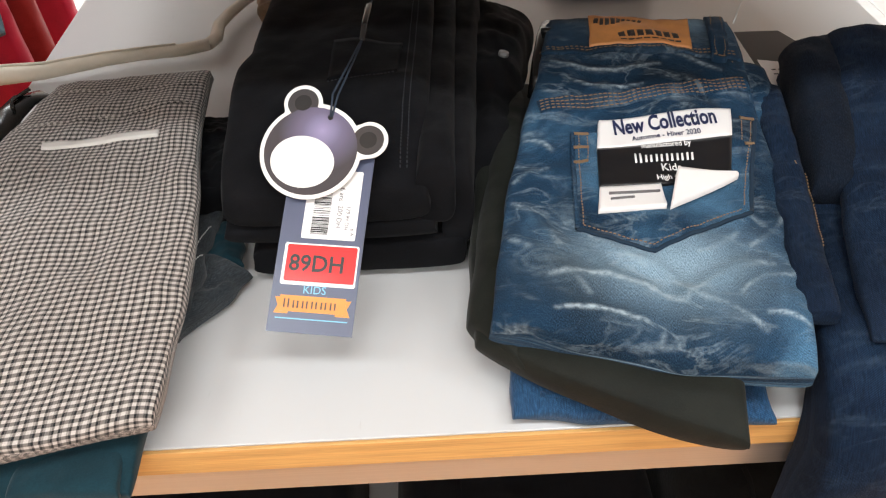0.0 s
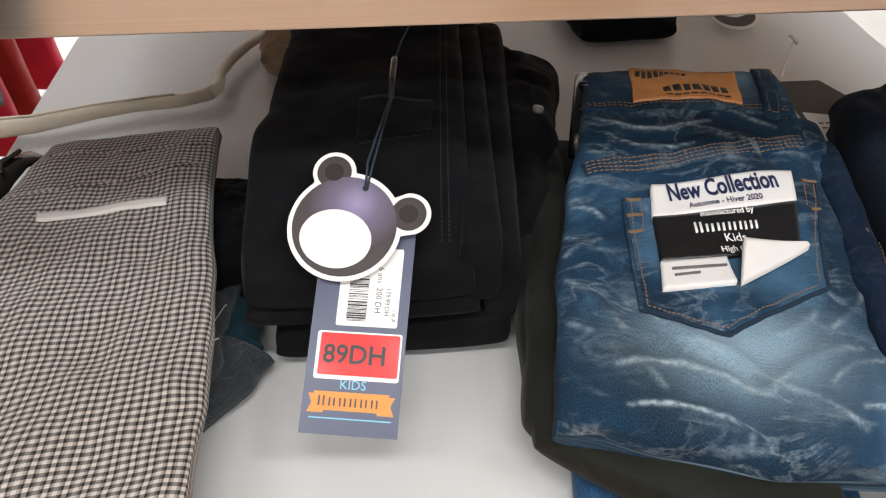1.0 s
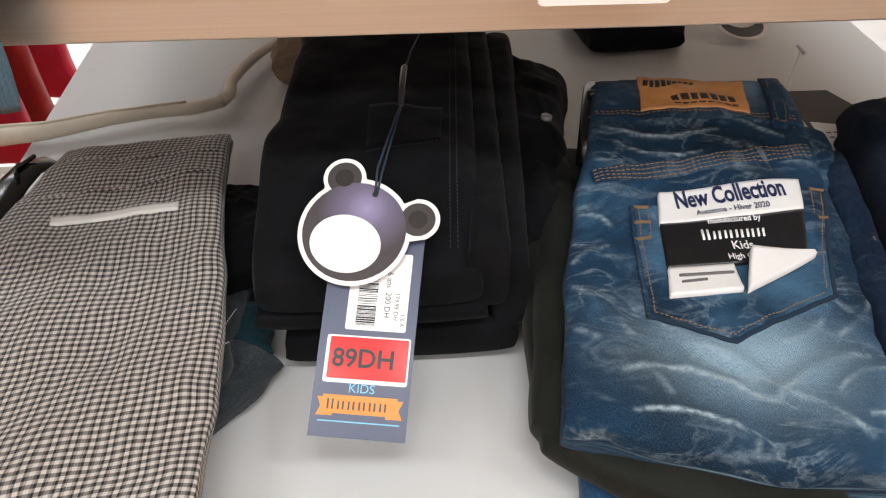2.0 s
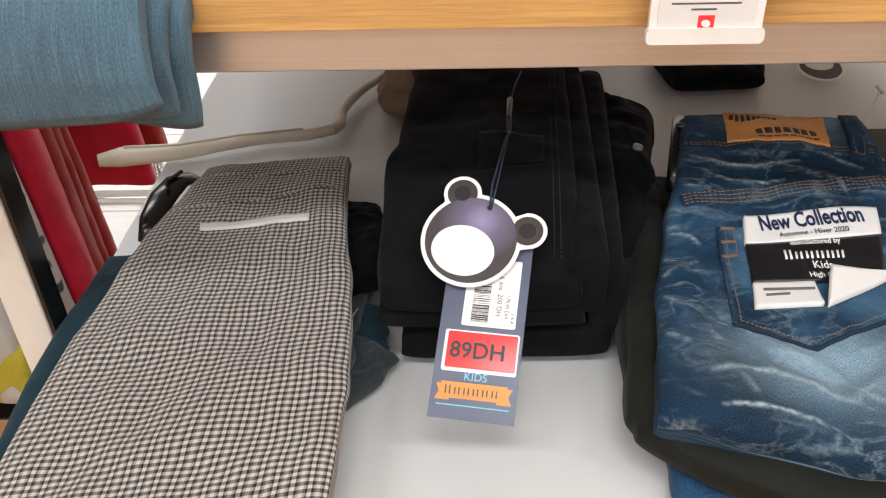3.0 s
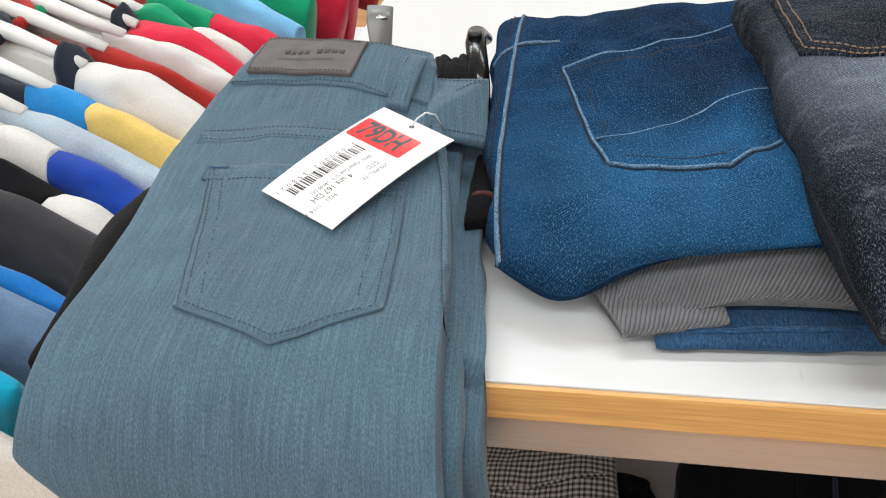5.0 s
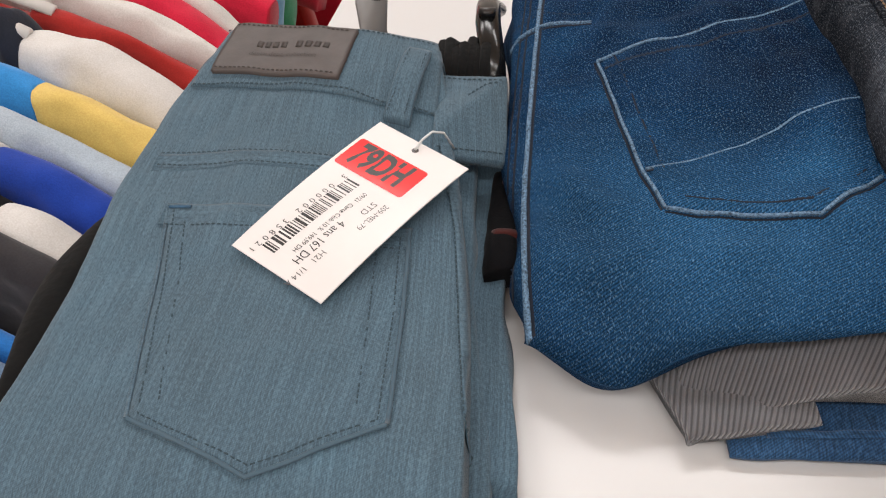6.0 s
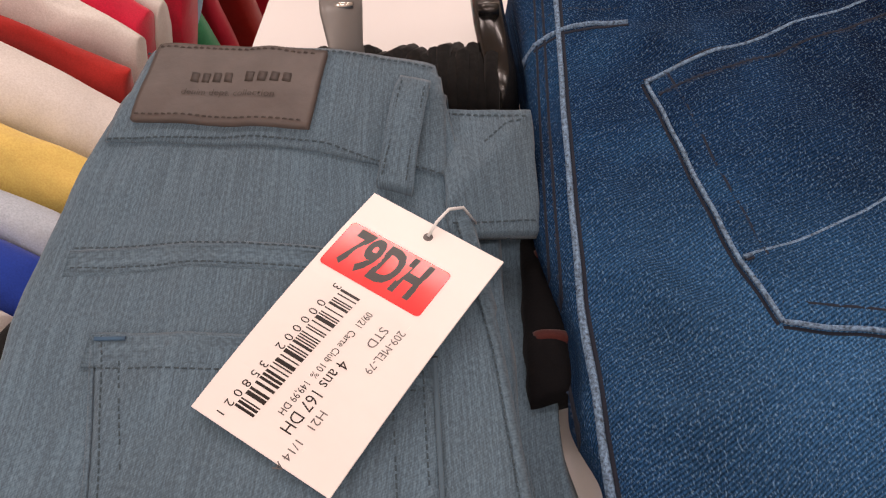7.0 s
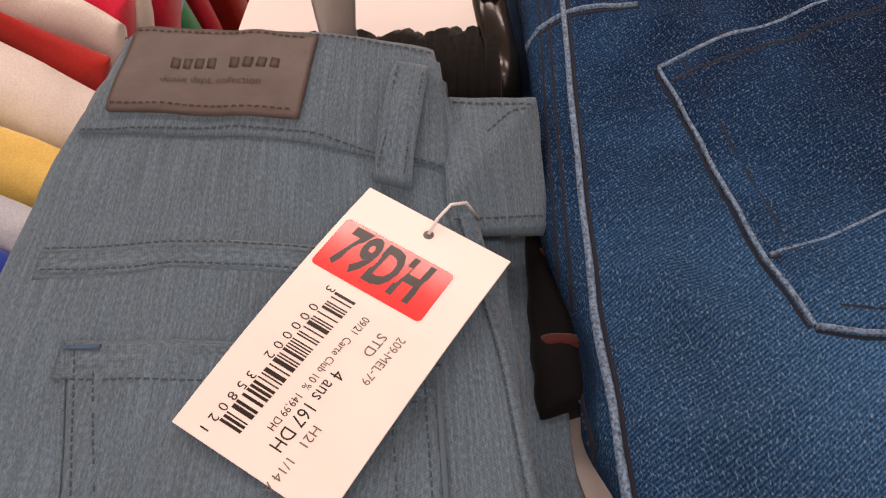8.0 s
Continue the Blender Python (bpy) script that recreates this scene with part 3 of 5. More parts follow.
# ---------------------------------------------------------------- flat printed pieces
class Sheet:
    """A flat or softly bent printed card. at(a, b) gives the place a metres across and b metres down from its top left corner."""

    def __init__(self, top_left, top_right, bottom_left, sag=0.0, twist=0.0):
        self.o, self.x, self.y = Vector(top_left), Vector(top_right) - Vector(top_left), Vector(bottom_left) - Vector(top_left)
        self.w, self.h = self.x.length, self.y.length
        self.n = self.y.cross(self.x).normalized()
        self.sag, self.twist = sag, twist

    def at(self, a, b, up=0.0):
        u, v = a / self.w, b / self.h
        return self.o + self.x * u + self.y * v + self.n * (up + self.sag * (4 * v * (1 - v)) + self.twist * (u - 0.5) * (v - 0.5))

    def sheet(self, a0, b0, a1, b1, up=0.0, thick=0.0004, n=(6, 12), corner=0.0):
        """A piece of card or sticker; corner rounds its corners."""
        bm = bmesh.new()
        ring = []
        for ca, cb, q0 in ((a1 - corner, b0 + corner, -90), (a1 - corner, b1 - corner, 0), (a0 + corner, b1 - corner, 90), (a0 + corner, b0 + corner, 180)):
            for k in range(6 if corner else 1):
                q = radians(q0 + 18 * k)
                ring.append((ca + corner * math.cos(q), cb + corner * math.sin(q)))
        return self.outline(ring, up, thick, bm)

    def outline(self, ring, up=0.0, thick=0.0004, bm=None, cells=10):
        bm = bm or bmesh.new()
        flat = bmesh.new()
        flat.faces.new([flat.verts.new((a, b, 0)) for a, b in ring])
        lo, hi = min(b for _, b in ring), max(b for _, b in ring)
        for k in range(1, cells):
            geom = list(flat.verts) + list(flat.edges) + list(flat.faces)
            bmesh.ops.bisect_plane(flat, geom=geom, plane_co=(0, lo + (hi - lo) * k / cells, 0), plane_no=(0, 1, 0))
        ext = bmesh.ops.extrude_face_region(flat, geom=list(flat.faces))
        raised = {v for v in ext["geom"] if isinstance(v, bmesh.types.BMVert)}
        vs = {v: bm.verts.new(self.at(v.co.x, v.co.y, up + (thick if v in raised else 0))) for v in flat.verts}
        for f in flat.faces:
            bm.faces.new([vs[v] for v in f.verts])
        flat.free()
        bmesh.ops.recalc_face_normals(bm, faces=bm.faces)
        return bm

    def disc(self, a, b, r, up, thick=0.0003, ry=0.0, turn=0.0, n=40):
        ry, c, s = ry or r, math.cos(radians(turn)), math.sin(radians(turn))
        pts = [(r * math.cos(q), ry * math.sin(q)) for q in (2 * math.pi * k / n for k in range(n))]
        return self.outline([(a + x * c - y * s, b + x * s + y * c) for x, y in pts], up, thick, None, 4)

    def text(self, words, a, b, size, up, turned=False, wide=1.0, slant=0.0, thick=0.00006, bold=0.0):
        """Lettering; turned: read down the card."""
        data = bpy.data.curves.new("letters", "FONT")
        data.body, data.size, data.resolution_u = words, size, 3
        data.shear, data.offset = slant, bold
        tmp = bpy.data.objects.new("letters", data)
        me = bpy.data.meshes.new_from_object(tmp)
        bm = bmesh.new()
        bm.from_mesh(me)
        for v in bm.verts:
            x, y = v.co.x * wide, v.co.y
            v.co = self.at(a + y, b + x, up + thick) if turned else self.at(a + x, b - y, up + thick)
        bpy.data.objects.remove(tmp)
        bpy.data.curves.remove(data)
        bpy.data.meshes.remove(me)
        return bm

    def bars(self, cells, up, thick=0.00006):
        bm = bmesh.new()
        for a0, b0, a1, b1 in cells:
            self.outline([(a0, b0), (a1, b0), (a1, b1), (a0, b1)], up, thick, bm, 1)
        return bm


class Turned(Sheet):
    """Print that sits slightly askew on its card."""

    def at(self, a, b, up=0.0):
        return Sheet.at(self, a - .13 * self.w * b / self.h, b, up)


def barcode(a0, a1, b0, b1, seed):
    """Stripes stacked down the card, as (a0, b0, a1, b1) cells."""
    r, b, cells = random.Random(seed), b0, []
    while b < b1:
        w = r.choice((1, 1, 2, 3)) * (b1 - b0) / 105
        cells.append((a0, b, a1, min(b + w, b1)))
        b += w + r.choice((1, 1, 2, 3)) * (b1 - b0) / 105
    return cells


def stack(bms):
    out = bms[0]
    for other in bms[1:]:
        vs = [out.verts.new(v.co) for v in other.verts]
        other.verts.index_update()
        for f in other.faces:
            try:
                out.faces.new([vs[v.index] for v in f.verts])
            except ValueError:
                pass
        other.free()
    return out


def slide(points, share):
    return [(x + share[0], y + share[1]) for x, y in points]


# ---------------------------------------------------------------- upper shelf: teal jeans
def over_edge(drop_at, radius, limit=1.45):
    def bend(p):
        over = drop_at - p.y
        if over <= 0:
            return p
        deep = UP_Z + 0.075 - p.z
        r = radius + 0.03 - deep * 0.55
        a = min(over / (radius * 1.0), limit)
        rest = max(0.0, over - limit * radius)
        return Vector((p.x, drop_at - r * math.sin(a) + rest * 0.05, p.z - r * (1 - math.cos(a)) - rest))
    return bend


TEAL_LINE = profile((.40, .948), (.44, .952), (.47, .957), (.57, .966), (.635, .976), (.66, .985), (.72, .996))


def TEAL_TOP(x, y):
    return TEAL_LINE(x, y) - .011 * smooth01(-.345, -.245, x) * smooth01(.42, .55, y)


teal = thing("teal_jeans", "teal stretch denim jeans folded over the shelf's front edge", "jeans", (-.32, .55, UP_Z), "jeans on the upper shelf")


def teal_side(u, v):
    left = max(0.0, 1 - 2 * u)
    hip = -0.013 * left * smooth01(.46, .70, v) * (1 - smooth01(.80, .97, v))
    cut = 0.05 * left ** 3 * (1 - smooth01(0, .13, v))
    right = max(0.0, 2 * u - 1)
    swell = 0.010 * right * math.sin(math.pi * v)
    return hip + cut * 0.8 + swell, 0.022 * left ** 4 * (1 - smooth01(0, .2, v)) + 0.007 * right ** 8 * (1 - smooth01(0, .06, v))


def layer_side(u, v):
    x, y = teal_side(u, v)
    return (x if u < .5 else 0.009 * math.sin(math.pi * min(1, v * 1.6)) * (2 * u - 1)), y


teal_body = part("body", pad(((-.434, .343), (-.226, .356), (-.284, .692), (-.404, .697)), lambda x, y: TEAL_TOP(x, y) - .020, TEAL_TOP, 90, 130, 9, 12, over_edge(.452, .055), .0030, 16, 3.1, teal_side), "teal_denim", teal)
part("under_layer", pad(((-.428, .376), (-.2240, .358), (-.264, .668), (-.404, .67)), lambda x, y: TEAL_TOP(x, y) - .036, lambda x, y: TEAL_TOP(x, y) - .019, 60, 90, 7, 9, over_edge(.452, .045), .003, 20, 8.2, layer_side), "teal_denim", teal)
part("lower_layer", pad(((-.425, .400), (-.2190, .352), (-.2445, .665), (-.404, .67)), lambda x, y: max(UP_Z + .016 if y > .46 else 0.9, TEAL_TOP(x, y) - .052), lambda x, y: TEAL_TOP(x, y) - .033, 60, 90, 7, 9, over_edge(.452, .036), .003, 20, 5.5, layer_side), "teal_denim", teal)
skin = Skin(teal_body)
pocket = [(-.3926, .5700), (-.2768, .5676), (-.2646, .4671), (-.3111, .4423), (-.3637, .4590)]


def five_sided(skin, pts, lift, high, n=22, away=(0.0, 0.0)):
    """A patch pocket from its five corners: top left, top right, right, tip, left."""
    bm = bmesh.new()
    layer = bm.loops.layers.uv.new("UVMap")
    tl, tr, r, tip, l = (Vector((*p, 0)) for p in pts)
    grid = {}
    for j in range(n + 1):
        for i in range(n + 1):
            u, v = i / n, j / n
            low = (l * (1 - 2 * u) + tip * 2 * u) if u < 0.5 else (tip * (2 - 2 * u) + r * (2 * u - 1))
            p = (tl * (1 - u) + tr * u) * v + low * (1 - v)
            hit, nor = skin.at(p.x, p.y)
            edge = min(u, 1 - u, v, 1 - v)
            grid[i, j] = bm.verts.new(hit + nor * (lift + (high if edge > 0 else -0.0006))), (p.x + away[0], p.y + away[1])
    for j in range(n):
        for i in range(n):
            cell = [grid[i, j], grid[i + 1, j], grid[i + 1, j + 1], grid[i, j + 1]]
            f = bm.faces.new([c[0] for c in cell])
            for loop, c in zip(f.loops, cell):
                loop[layer].uv = c[1]
    return bm


teal_pocket = part("pocket", five_sided(skin, pocket, .0004, .0012, 40), "teal_denim", teal)
inner = [(-.3885, .5690), (-.2810, .5668), (-.2690, .4690), (-.3110, .4468), (-.3590, .4612)]
part("pocket_stitching", stack([skin.stitches([inner[k] for k in (0, 4, 3, 2, 1)], .0022, .0014, .0006, .0024, None, .1),
                               skin.stitches([(-.3800, .5600), (-.3520, .4640)], .0022, .0014, .0006, .0024, None, .3),
                               skin.stitches([(-.2905, .5600), (-.2780, .4720)], .0022, .0014, .0006, .0024, None, .3),
                               skin.stitches([(-.3895, .5575), (-.2795, .5555)], .0022, .0014, .0006, .0024, None, .15)]), "thread_blue", teal_pocket)
part("corner_tack", skin.strip([(-.3905, .5675), (-.3795, .5677)], .0013, .0020, .0004), "thread_royal", teal_pocket, "bright blue corner stitching")
part("pocket_hem", skin.strip([(-.3930, .5640), (-.2762, .5615)], .0125, .0010, .0006), "teal_denim", teal_pocket)
part("pocket_edge", stack([skin.strip([(-.3920, .5690), (-.3632, .4595)], .0016, .0011, .0006), skin.strip([(-.3632, .4595), (-.3111, .4430), (-.2650, .4676)], .0016, .0011, .0006), skin.strip([(-.2772, .5670), (-.2650, .4676)], .0016, .0011, .0006)]), "teal_denim", teal_pocket)
part("yoke_seam", skin.strip([(-.412, .598), (-.3642, .6003), (-.3160, .5995), (-.2760, .5960)], .0112, -.0002, .0004), "teal_denim", teal)
part("yoke_stitching", stack([skin.stitches([(-.410, .6037), (-.3642, .6045), (-.3160, .6032), (-.2760, .6000)], .0022, .0013, .0006, .0020), skin.stitches([(-.409, .5955), (-.3623, .5961), (-.3186, .5955), (-.2750, .5925)], .0022, .0013, .0006, .0020)]), "thread_blue", teal)
part("waistband", skin.panel(((-.4105, .6500), (-.2775, .6390), (-.2815, .6900), (-.4030, .6955)), .0003, .0010, (60, 24)), "teal_denim", teal)
part("waist_seam", skin.stitches([(-.4092, .6505), (-.3526, .6485), (-.3208, .6461), (-.3031, .6421), (-.2764, .6390)], .0026, .0008, .0008, .0024), "thread_blue", teal)
part("waist_top_stitch", skin.stitches([(-.402, .6920), (-.3526, .6915), (-.3208, .6893), (-.2830, .6862)], .0022, .0012, .0006, .0026), "thread_blue", teal)
loop_part = part("belt_loop", skin.panel(((-.3024, .6318), (-.2892, .6288), (-.2858, .6760), (-.2974, .6780)), .002, .0026, (10, 24), lambda u, v: .003 * math.sin(math.pi * v)), "teal_denim", teal)
part("loop_stitching", stack([skin.stitches([(-.3000, .6335), (-.2955, .6760)], .002, .0013, .0006, .0075), skin.stitches([(-.2915, .6318), (-.2880, .6745)], .002, .0013, .0006, .0075)]), "thread_blue", loop_part)
patch = part("leather_patch", skin.panel(((-.3999, .6568), (-.3287, .6511), (-.3265, .6880), (-.3965, .6940)), .0022, .0016, (40, 20), None), "leather_brown", teal, "dark brown leather waist patch")
part("patch_stitching", stack([skin.stitches([(-.3985, .6592), (-.3300, .6537)], .0022, .0012, .0007, .0046), skin.stitches([(-.3955, .6918), (-.3285, .6862)], .0022, .0012, .0007, .0046)]), "leather_press", patch)
pressed = [skin.panel(((x, y), (x + w, y - .0006), (x + w, y + h - .0006), (x, y + h)), .0036, .0005, (2, 3)) for x, y, w, h in
           [(-.3795 + k * .0048 + (k > 3) * .004, .6735 - k * .0003, .0033, .0046) for k in range(8)] ]


def pressed_text(words, x, y, size, wide, turn, bold=0.0):
    """Lettering pressed into the leather patch."""
    data = bpy.data.curves.new("letters", "FONT")
    data.body, data.size, data.resolution_u, data.offset = words, size, 2, bold
    tmp = bpy.data.objects.new("letters", data)
    me = bpy.data.meshes.new_from_object(tmp)
    bm = bmesh.new()
    bm.from_mesh(me)
    c, sn = math.cos(radians(turn)), math.sin(radians(turn))
    for v in bm.verts:
        a, b = v.co.x * wide, v.co.y
        hit, nor = skin.at(x + a * c - b * sn, y + a * sn + b * c)
        v.co = hit + nor * .0041
    bpy.data.objects.remove(tmp)
    bpy.data.curves.remove(data)
    bpy.data.meshes.remove(me)
    return bm


part("pressed_lettering", stack(pressed + [pressed_text("denim dept. collection", -.3820, .6672, .0042, 1.02, -4.5)]), "leather_press", patch)
BAND = lambda x, y: min(.9635 - .71 * (x + .2686) + .43 * (y - .6185), .9715)
band = part("front_waistband", pad(((-.275, .6150), (-.2420, .6300), (-.2465, .6745), (-.284, .6760)), lambda x, y: BAND(x, y) - .006, BAND, 30, 40, 9, 10, None, .0010, 40, 2.7), "teal_denim", teal)
band_skin = Skin(band)
part("front_band_stitching", stack([band_skin.stitches(p, .0022, .0010, .0007, .0010) for p in ([(-.2790, .6165), (-.2600, .6255), (-.2440, .6330)], [(-.2640, .6560), (-.2560, .6665), (-.2475, .6690)], [(-.2800, .6720), (-.2475, .6700)])]), "thread_blue", teal)
part("side_seam", skin.strip([(-.2745, .6350), (-.2560, .5737), (-.2385, .4850), (-.2330, .462)], .0055, .0004, .0008), "teal_denim", teal)
part("side_stitching", skin.stitches([(-.2775, .6350), (-.2590, .5737), (-.2415, .4850), (-.2360, .462)], .0022, .0014, .0006, .0018), "thread_blue", teal)

# swing tag on the teal jeans
tag = thing("price_tag", "white cardboard price tag with a red price sticker on teal jeans", "price tag", (-.30, .57, .965))
PT = Sheet((-.3018, .6252, .9750), (-.2552, .5998, .9680), (-.3496, .5425, .9686), .0026, .002)
card = part("card", PT.sheet(0, 0, PT.w, PT.h, 0, .0006), "card_white", tag, smooth=False)
part("price_sticker", PT.sheet(.035 * PT.w, .150 * PT.h, .790 * PT.w, .358 * PT.h, .0006, .0002, corner=.0016), "sticker_red", card, "glossy red price sticker", smooth=False)
part("price_lettering", PT.text("79DH", .105 * PT.w, .316 * PT.h, .0205, .0008, False, .60, .10, bold=.0008), "ink_black", card, smooth=False)
# the printed label sits slightly turned on the card
PL = Turned((-.3018, .6252, .9750), (-.2552, .5998, .9680), (-.3496, .5425, .9686), .0026, .002)
a_, b_ = PT.w, PT.h
part("barcode", PL.bars(barcode(.335 * a_, .475 * a_, .405 * b_, .925 * b_, 5), .0006), "ink_black", card, smooth=False)
part("lettering", stack([PL.text("4 ans 167 DH", .640 * a_, .620 * b_, .0062, .0006, True, .80),
                         PL.text("09/21  Carte Club 10 %  149,99 DH", .565 * a_, .43 * b_, .0036, .0006, True, .80)]
                        + [PL.text(digit, .272 * a_, (.395 + .040 * k) * b_, .0044, .0006, True, 1.0) for k, digit in enumerate("3 000002 358021") if digit != " "]), "ink_black", card, smooth=False)
part("small_lettering", stack([PL.text("STD", .70 * a_, .45 * b_, .0046, .0006, True), PL.text("209-MEL-79", .80 * a_, .43 * b_, .0040, .0006, True, .9),
                               PL.text("H21", .760 * a_, .79 * b_, .0042, .0006, True), PL.text("1/14 A", .760 * a_, .90 * b_, .0042, .0006, True)]), "ink_grey", card, smooth=False)
part("label_edge", PL.bars([(.835 * a_, .40 * b_, .839 * a_, .93 * b_)], .0006), "card_gloss", card, smooth=False)
part("eyelet", PT.disc(.50 * PT.w, .060 * PT.h, .0017, .0006, .0001, n=20), "ink_grey", card, smooth=False)
hole = PT.at(.50 * PT.w, .060 * PT.h, .001)
part("nylon_loop", tube([hole, hole + Vector((.003, .004, .003)), hole + Vector((.007, .009, .004)), hole + Vector((.0115, .0125, .001)), hole + Vector((.0150, .015, -.010))], .0006, 6), "nylon", tag)

# black ribbed trousers under the teal jeans, with an elastic waist
rib, rib_body = pants("black_trousers", "black ribbed trousers with an elastic waist under teal jeans", ((-.438, .438), (-.245, .460), (-.262, .72), (-.418, .715)), UP_Z + .0005, lambda x, y: UP_Z + .015 + .016 * smooth01(-.415, -.445, x), "black_rib", wrinkle=.002,
                      bulge=lambda u, v: (-.028 * max(0, 1 - 2 * u) * math.exp(-((v - .42) / .24) ** 2), 0))
gather = bmesh.new()
for k in range(26):
    u = k / 25
    x = -.372 + .108 * u
    g = tube([(x, .690, .925), (x + .0004, .700, .952), (x, .722 + .004 * math.sin(k * 1.7), .962 + .0016 * math.sin(k * 2.3)), (x - .0004, .741 + .003 * math.sin(k * 1.3), .950), (x, .742, .918)], .0034, 8)
    gather = stack([gather, g])
part("elastic_waist", gather, "black_rib", rib)["kind"] = "stuff"
plaid = thing("checked_label", "small red and black checked cloth strip between folded jeans", "label", (-.238, .60, .93))
part("strip", pad(((-.247, .565), (-.231, .570), (-.237, .645), (-.252, .640)), .9205, .938, 16, 30, 4, 6, None, .002, 60), "black_cloth", plaid)
for py in (.590, .628):
    part("red_band", pad(((-.2455, py - .003), (-.2315, py - .002), (-.2322, py + .003), (-.2470, py + .003)), .921, .9395, 14, 12, 4, 4, None, .001, 60), "plaid_red", plaid)


def hanger_clip(name, label, points, material, wide, thick):
    ob = thing(name, label, "clip", points[0])
    bm = tube(points, wide, 14, thick / wide)
    part("jaw", bm, material, ob)
    part("spring", tube([Vector(points[len(points) // 2]) + Vector((-wide * .6, 0, thick * 1.1)), Vector(points[len(points) // 2]) + Vector((wide * .6, 0, thick * 1.1))], thick * .55, 10), "steel" if material == "plastic_grey" else material, ob)
    return ob


hanger_clip("hanger_clip", "grey plastic hanger clip behind a leather patch", [(-.3185, .690, .962), (-.3215, .6985, .985), (-.3222, .705, .998), (-.3225, .712, 1.006)], "plastic_grey", .0088, .0026)
hanger_clip("hanger_clip", "black plastic hanger clip between folded jeans", [(-.2585, .700, .935), (-.2605, .715, .957), (-.2655, .738, .968), (-.2685, .762, .966), (-.268, .780, .955)], "plastic_black", .0075, .0055)

# ---------------------------------------------------------------- upper shelf: blue jeans on corduroy
BLUE_TOP = profile((.49, .948), (.53, .957), (.56, .966), (.70, .972), (.80, .978))


def blue_side(u, v):
    cut = max(0.0, 1 - 2.2 * u) ** 2 * (1 - smooth01(0, .13, v))
    roll = math.exp(-((u - .20) / .13) ** 2) * max(0.0, 1 - v) ** 6
    return .004 * math.sin(6 * v) + .012 * cut, -.006 * math.sin(3.1 * u) * (1 - v) - .014 * roll + .005 * cut


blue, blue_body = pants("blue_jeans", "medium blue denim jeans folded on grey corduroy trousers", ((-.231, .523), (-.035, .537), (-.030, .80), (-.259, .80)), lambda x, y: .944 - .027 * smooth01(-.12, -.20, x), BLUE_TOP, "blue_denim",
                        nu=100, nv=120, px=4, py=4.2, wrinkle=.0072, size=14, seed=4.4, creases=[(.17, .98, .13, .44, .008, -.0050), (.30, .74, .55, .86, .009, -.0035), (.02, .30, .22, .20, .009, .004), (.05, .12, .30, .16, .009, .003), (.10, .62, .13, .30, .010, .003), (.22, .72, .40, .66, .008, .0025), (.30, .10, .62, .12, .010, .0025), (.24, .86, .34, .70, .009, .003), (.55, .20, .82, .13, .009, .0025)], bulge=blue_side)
blue["group"] = "jeans on the upper shelf"
skin = Skin(blue_body)
bp = part("pocket", five_sided(skin, [(-.2012, .6900), (-.0800, .7560), (-.0817, .5990), (-.1090, .5738), (-.1684, .5765)], .0004, .0012, 40, (.235, -.502)), "blue_denim", blue)
def inside(points, away):
    """The same line, moved sideways."""
    out = []
    for k, (x, y) in enumerate(points):
        (x0, y0), (x1, y1) = points[max(k - 1, 0)], points[min(k + 1, len(points) - 1)]
        d = math.hypot(x1 - x0, y1 - y0)
        out.append((x - (y1 - y0) / d * away, y + (x1 - x0) / d * away))
    return out


SIDE = [(-.2012, .6900), (-.1774, .6002), (-.1684, .5765)]
FOOT = [(-.1684, .5765), (-.1386, .5735), (-.1090, .5738), (-.0819, .5990)]
HEM = [(-.2012, .6900), (-.1560, .7120), (-.1080, .7360), (-.0800, .7560)]
CROSS = [(-.1764, .6020), (-.1590, .6090), (-.1440, .6165), (-.1127, .6360), (-.0834, .6490)]
part("pocket_piping", stack([skin.strip(line, .0014, .0008, .0009) for line in (SIDE, FOOT, HEM)]), "rope_edge", bp, "pale roped pocket edge")
part("cross_seam", skin.strip(CROSS, .0013, .0008, .0009), "rope_edge", bp, "pale roped seam")
# dark strips: painted shade along the piping, and the sunken stitch lines inside
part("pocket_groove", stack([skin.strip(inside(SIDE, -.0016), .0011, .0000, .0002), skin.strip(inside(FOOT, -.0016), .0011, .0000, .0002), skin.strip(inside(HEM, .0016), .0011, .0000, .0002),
                             skin.strip(inside(CROSS, -.0016), .0010, .0011, .0002), skin.strip(inside(SIDE[:2], .0090), .0012, .0013, .0003), skin.strip(inside(FOOT, .0070), .0012, .0013, .0003), skin.strip(inside(HEM, -.0105), .0011, .0013, .0004)]), "groove_shade_indigo", bp)
part("pocket_stitching", stack([skin.stitches(inside(SIDE[:2], .0086), .0018, .0016, .0005, .0022, None, .25), skin.stitches(inside(HEM, -.0098), .002, .0014, .0006, .0024, None, .15), skin.stitches(inside(HEM, -.0118), .002, .0014, .0006, .0024, None, .3)]), "thread_indigo", bp)
EDGE = [(-.2375, .790), (-.2352, .7250), (-.2336, .6800), (-.2316, .6350), (-.2290, .5895), (-.2240, .5450), (-.2205, .5240)]
part("side_seam", skin.strip(EDGE, .0019, .0004, .0011), "rope_edge", blue, "pale roped side seam")
# shade of the side seam and its stitch lines, laid on as dark strips
part("side_groove", stack([skin.strip(inside(EDGE, .0017), .0012, .0001, .0003), skin.strip(inside(EDGE, -.0060), .0009, .0001, .0003), skin.strip(inside(EDGE, -.0095), .0008, .0001, .0003)]), "groove_shade_indigo", blue)
part("side_stitching", skin.stitches(inside(EDGE, -.0064), .0020, .0014, .0005, .0012, None, .4), "thread_indigo", blue)
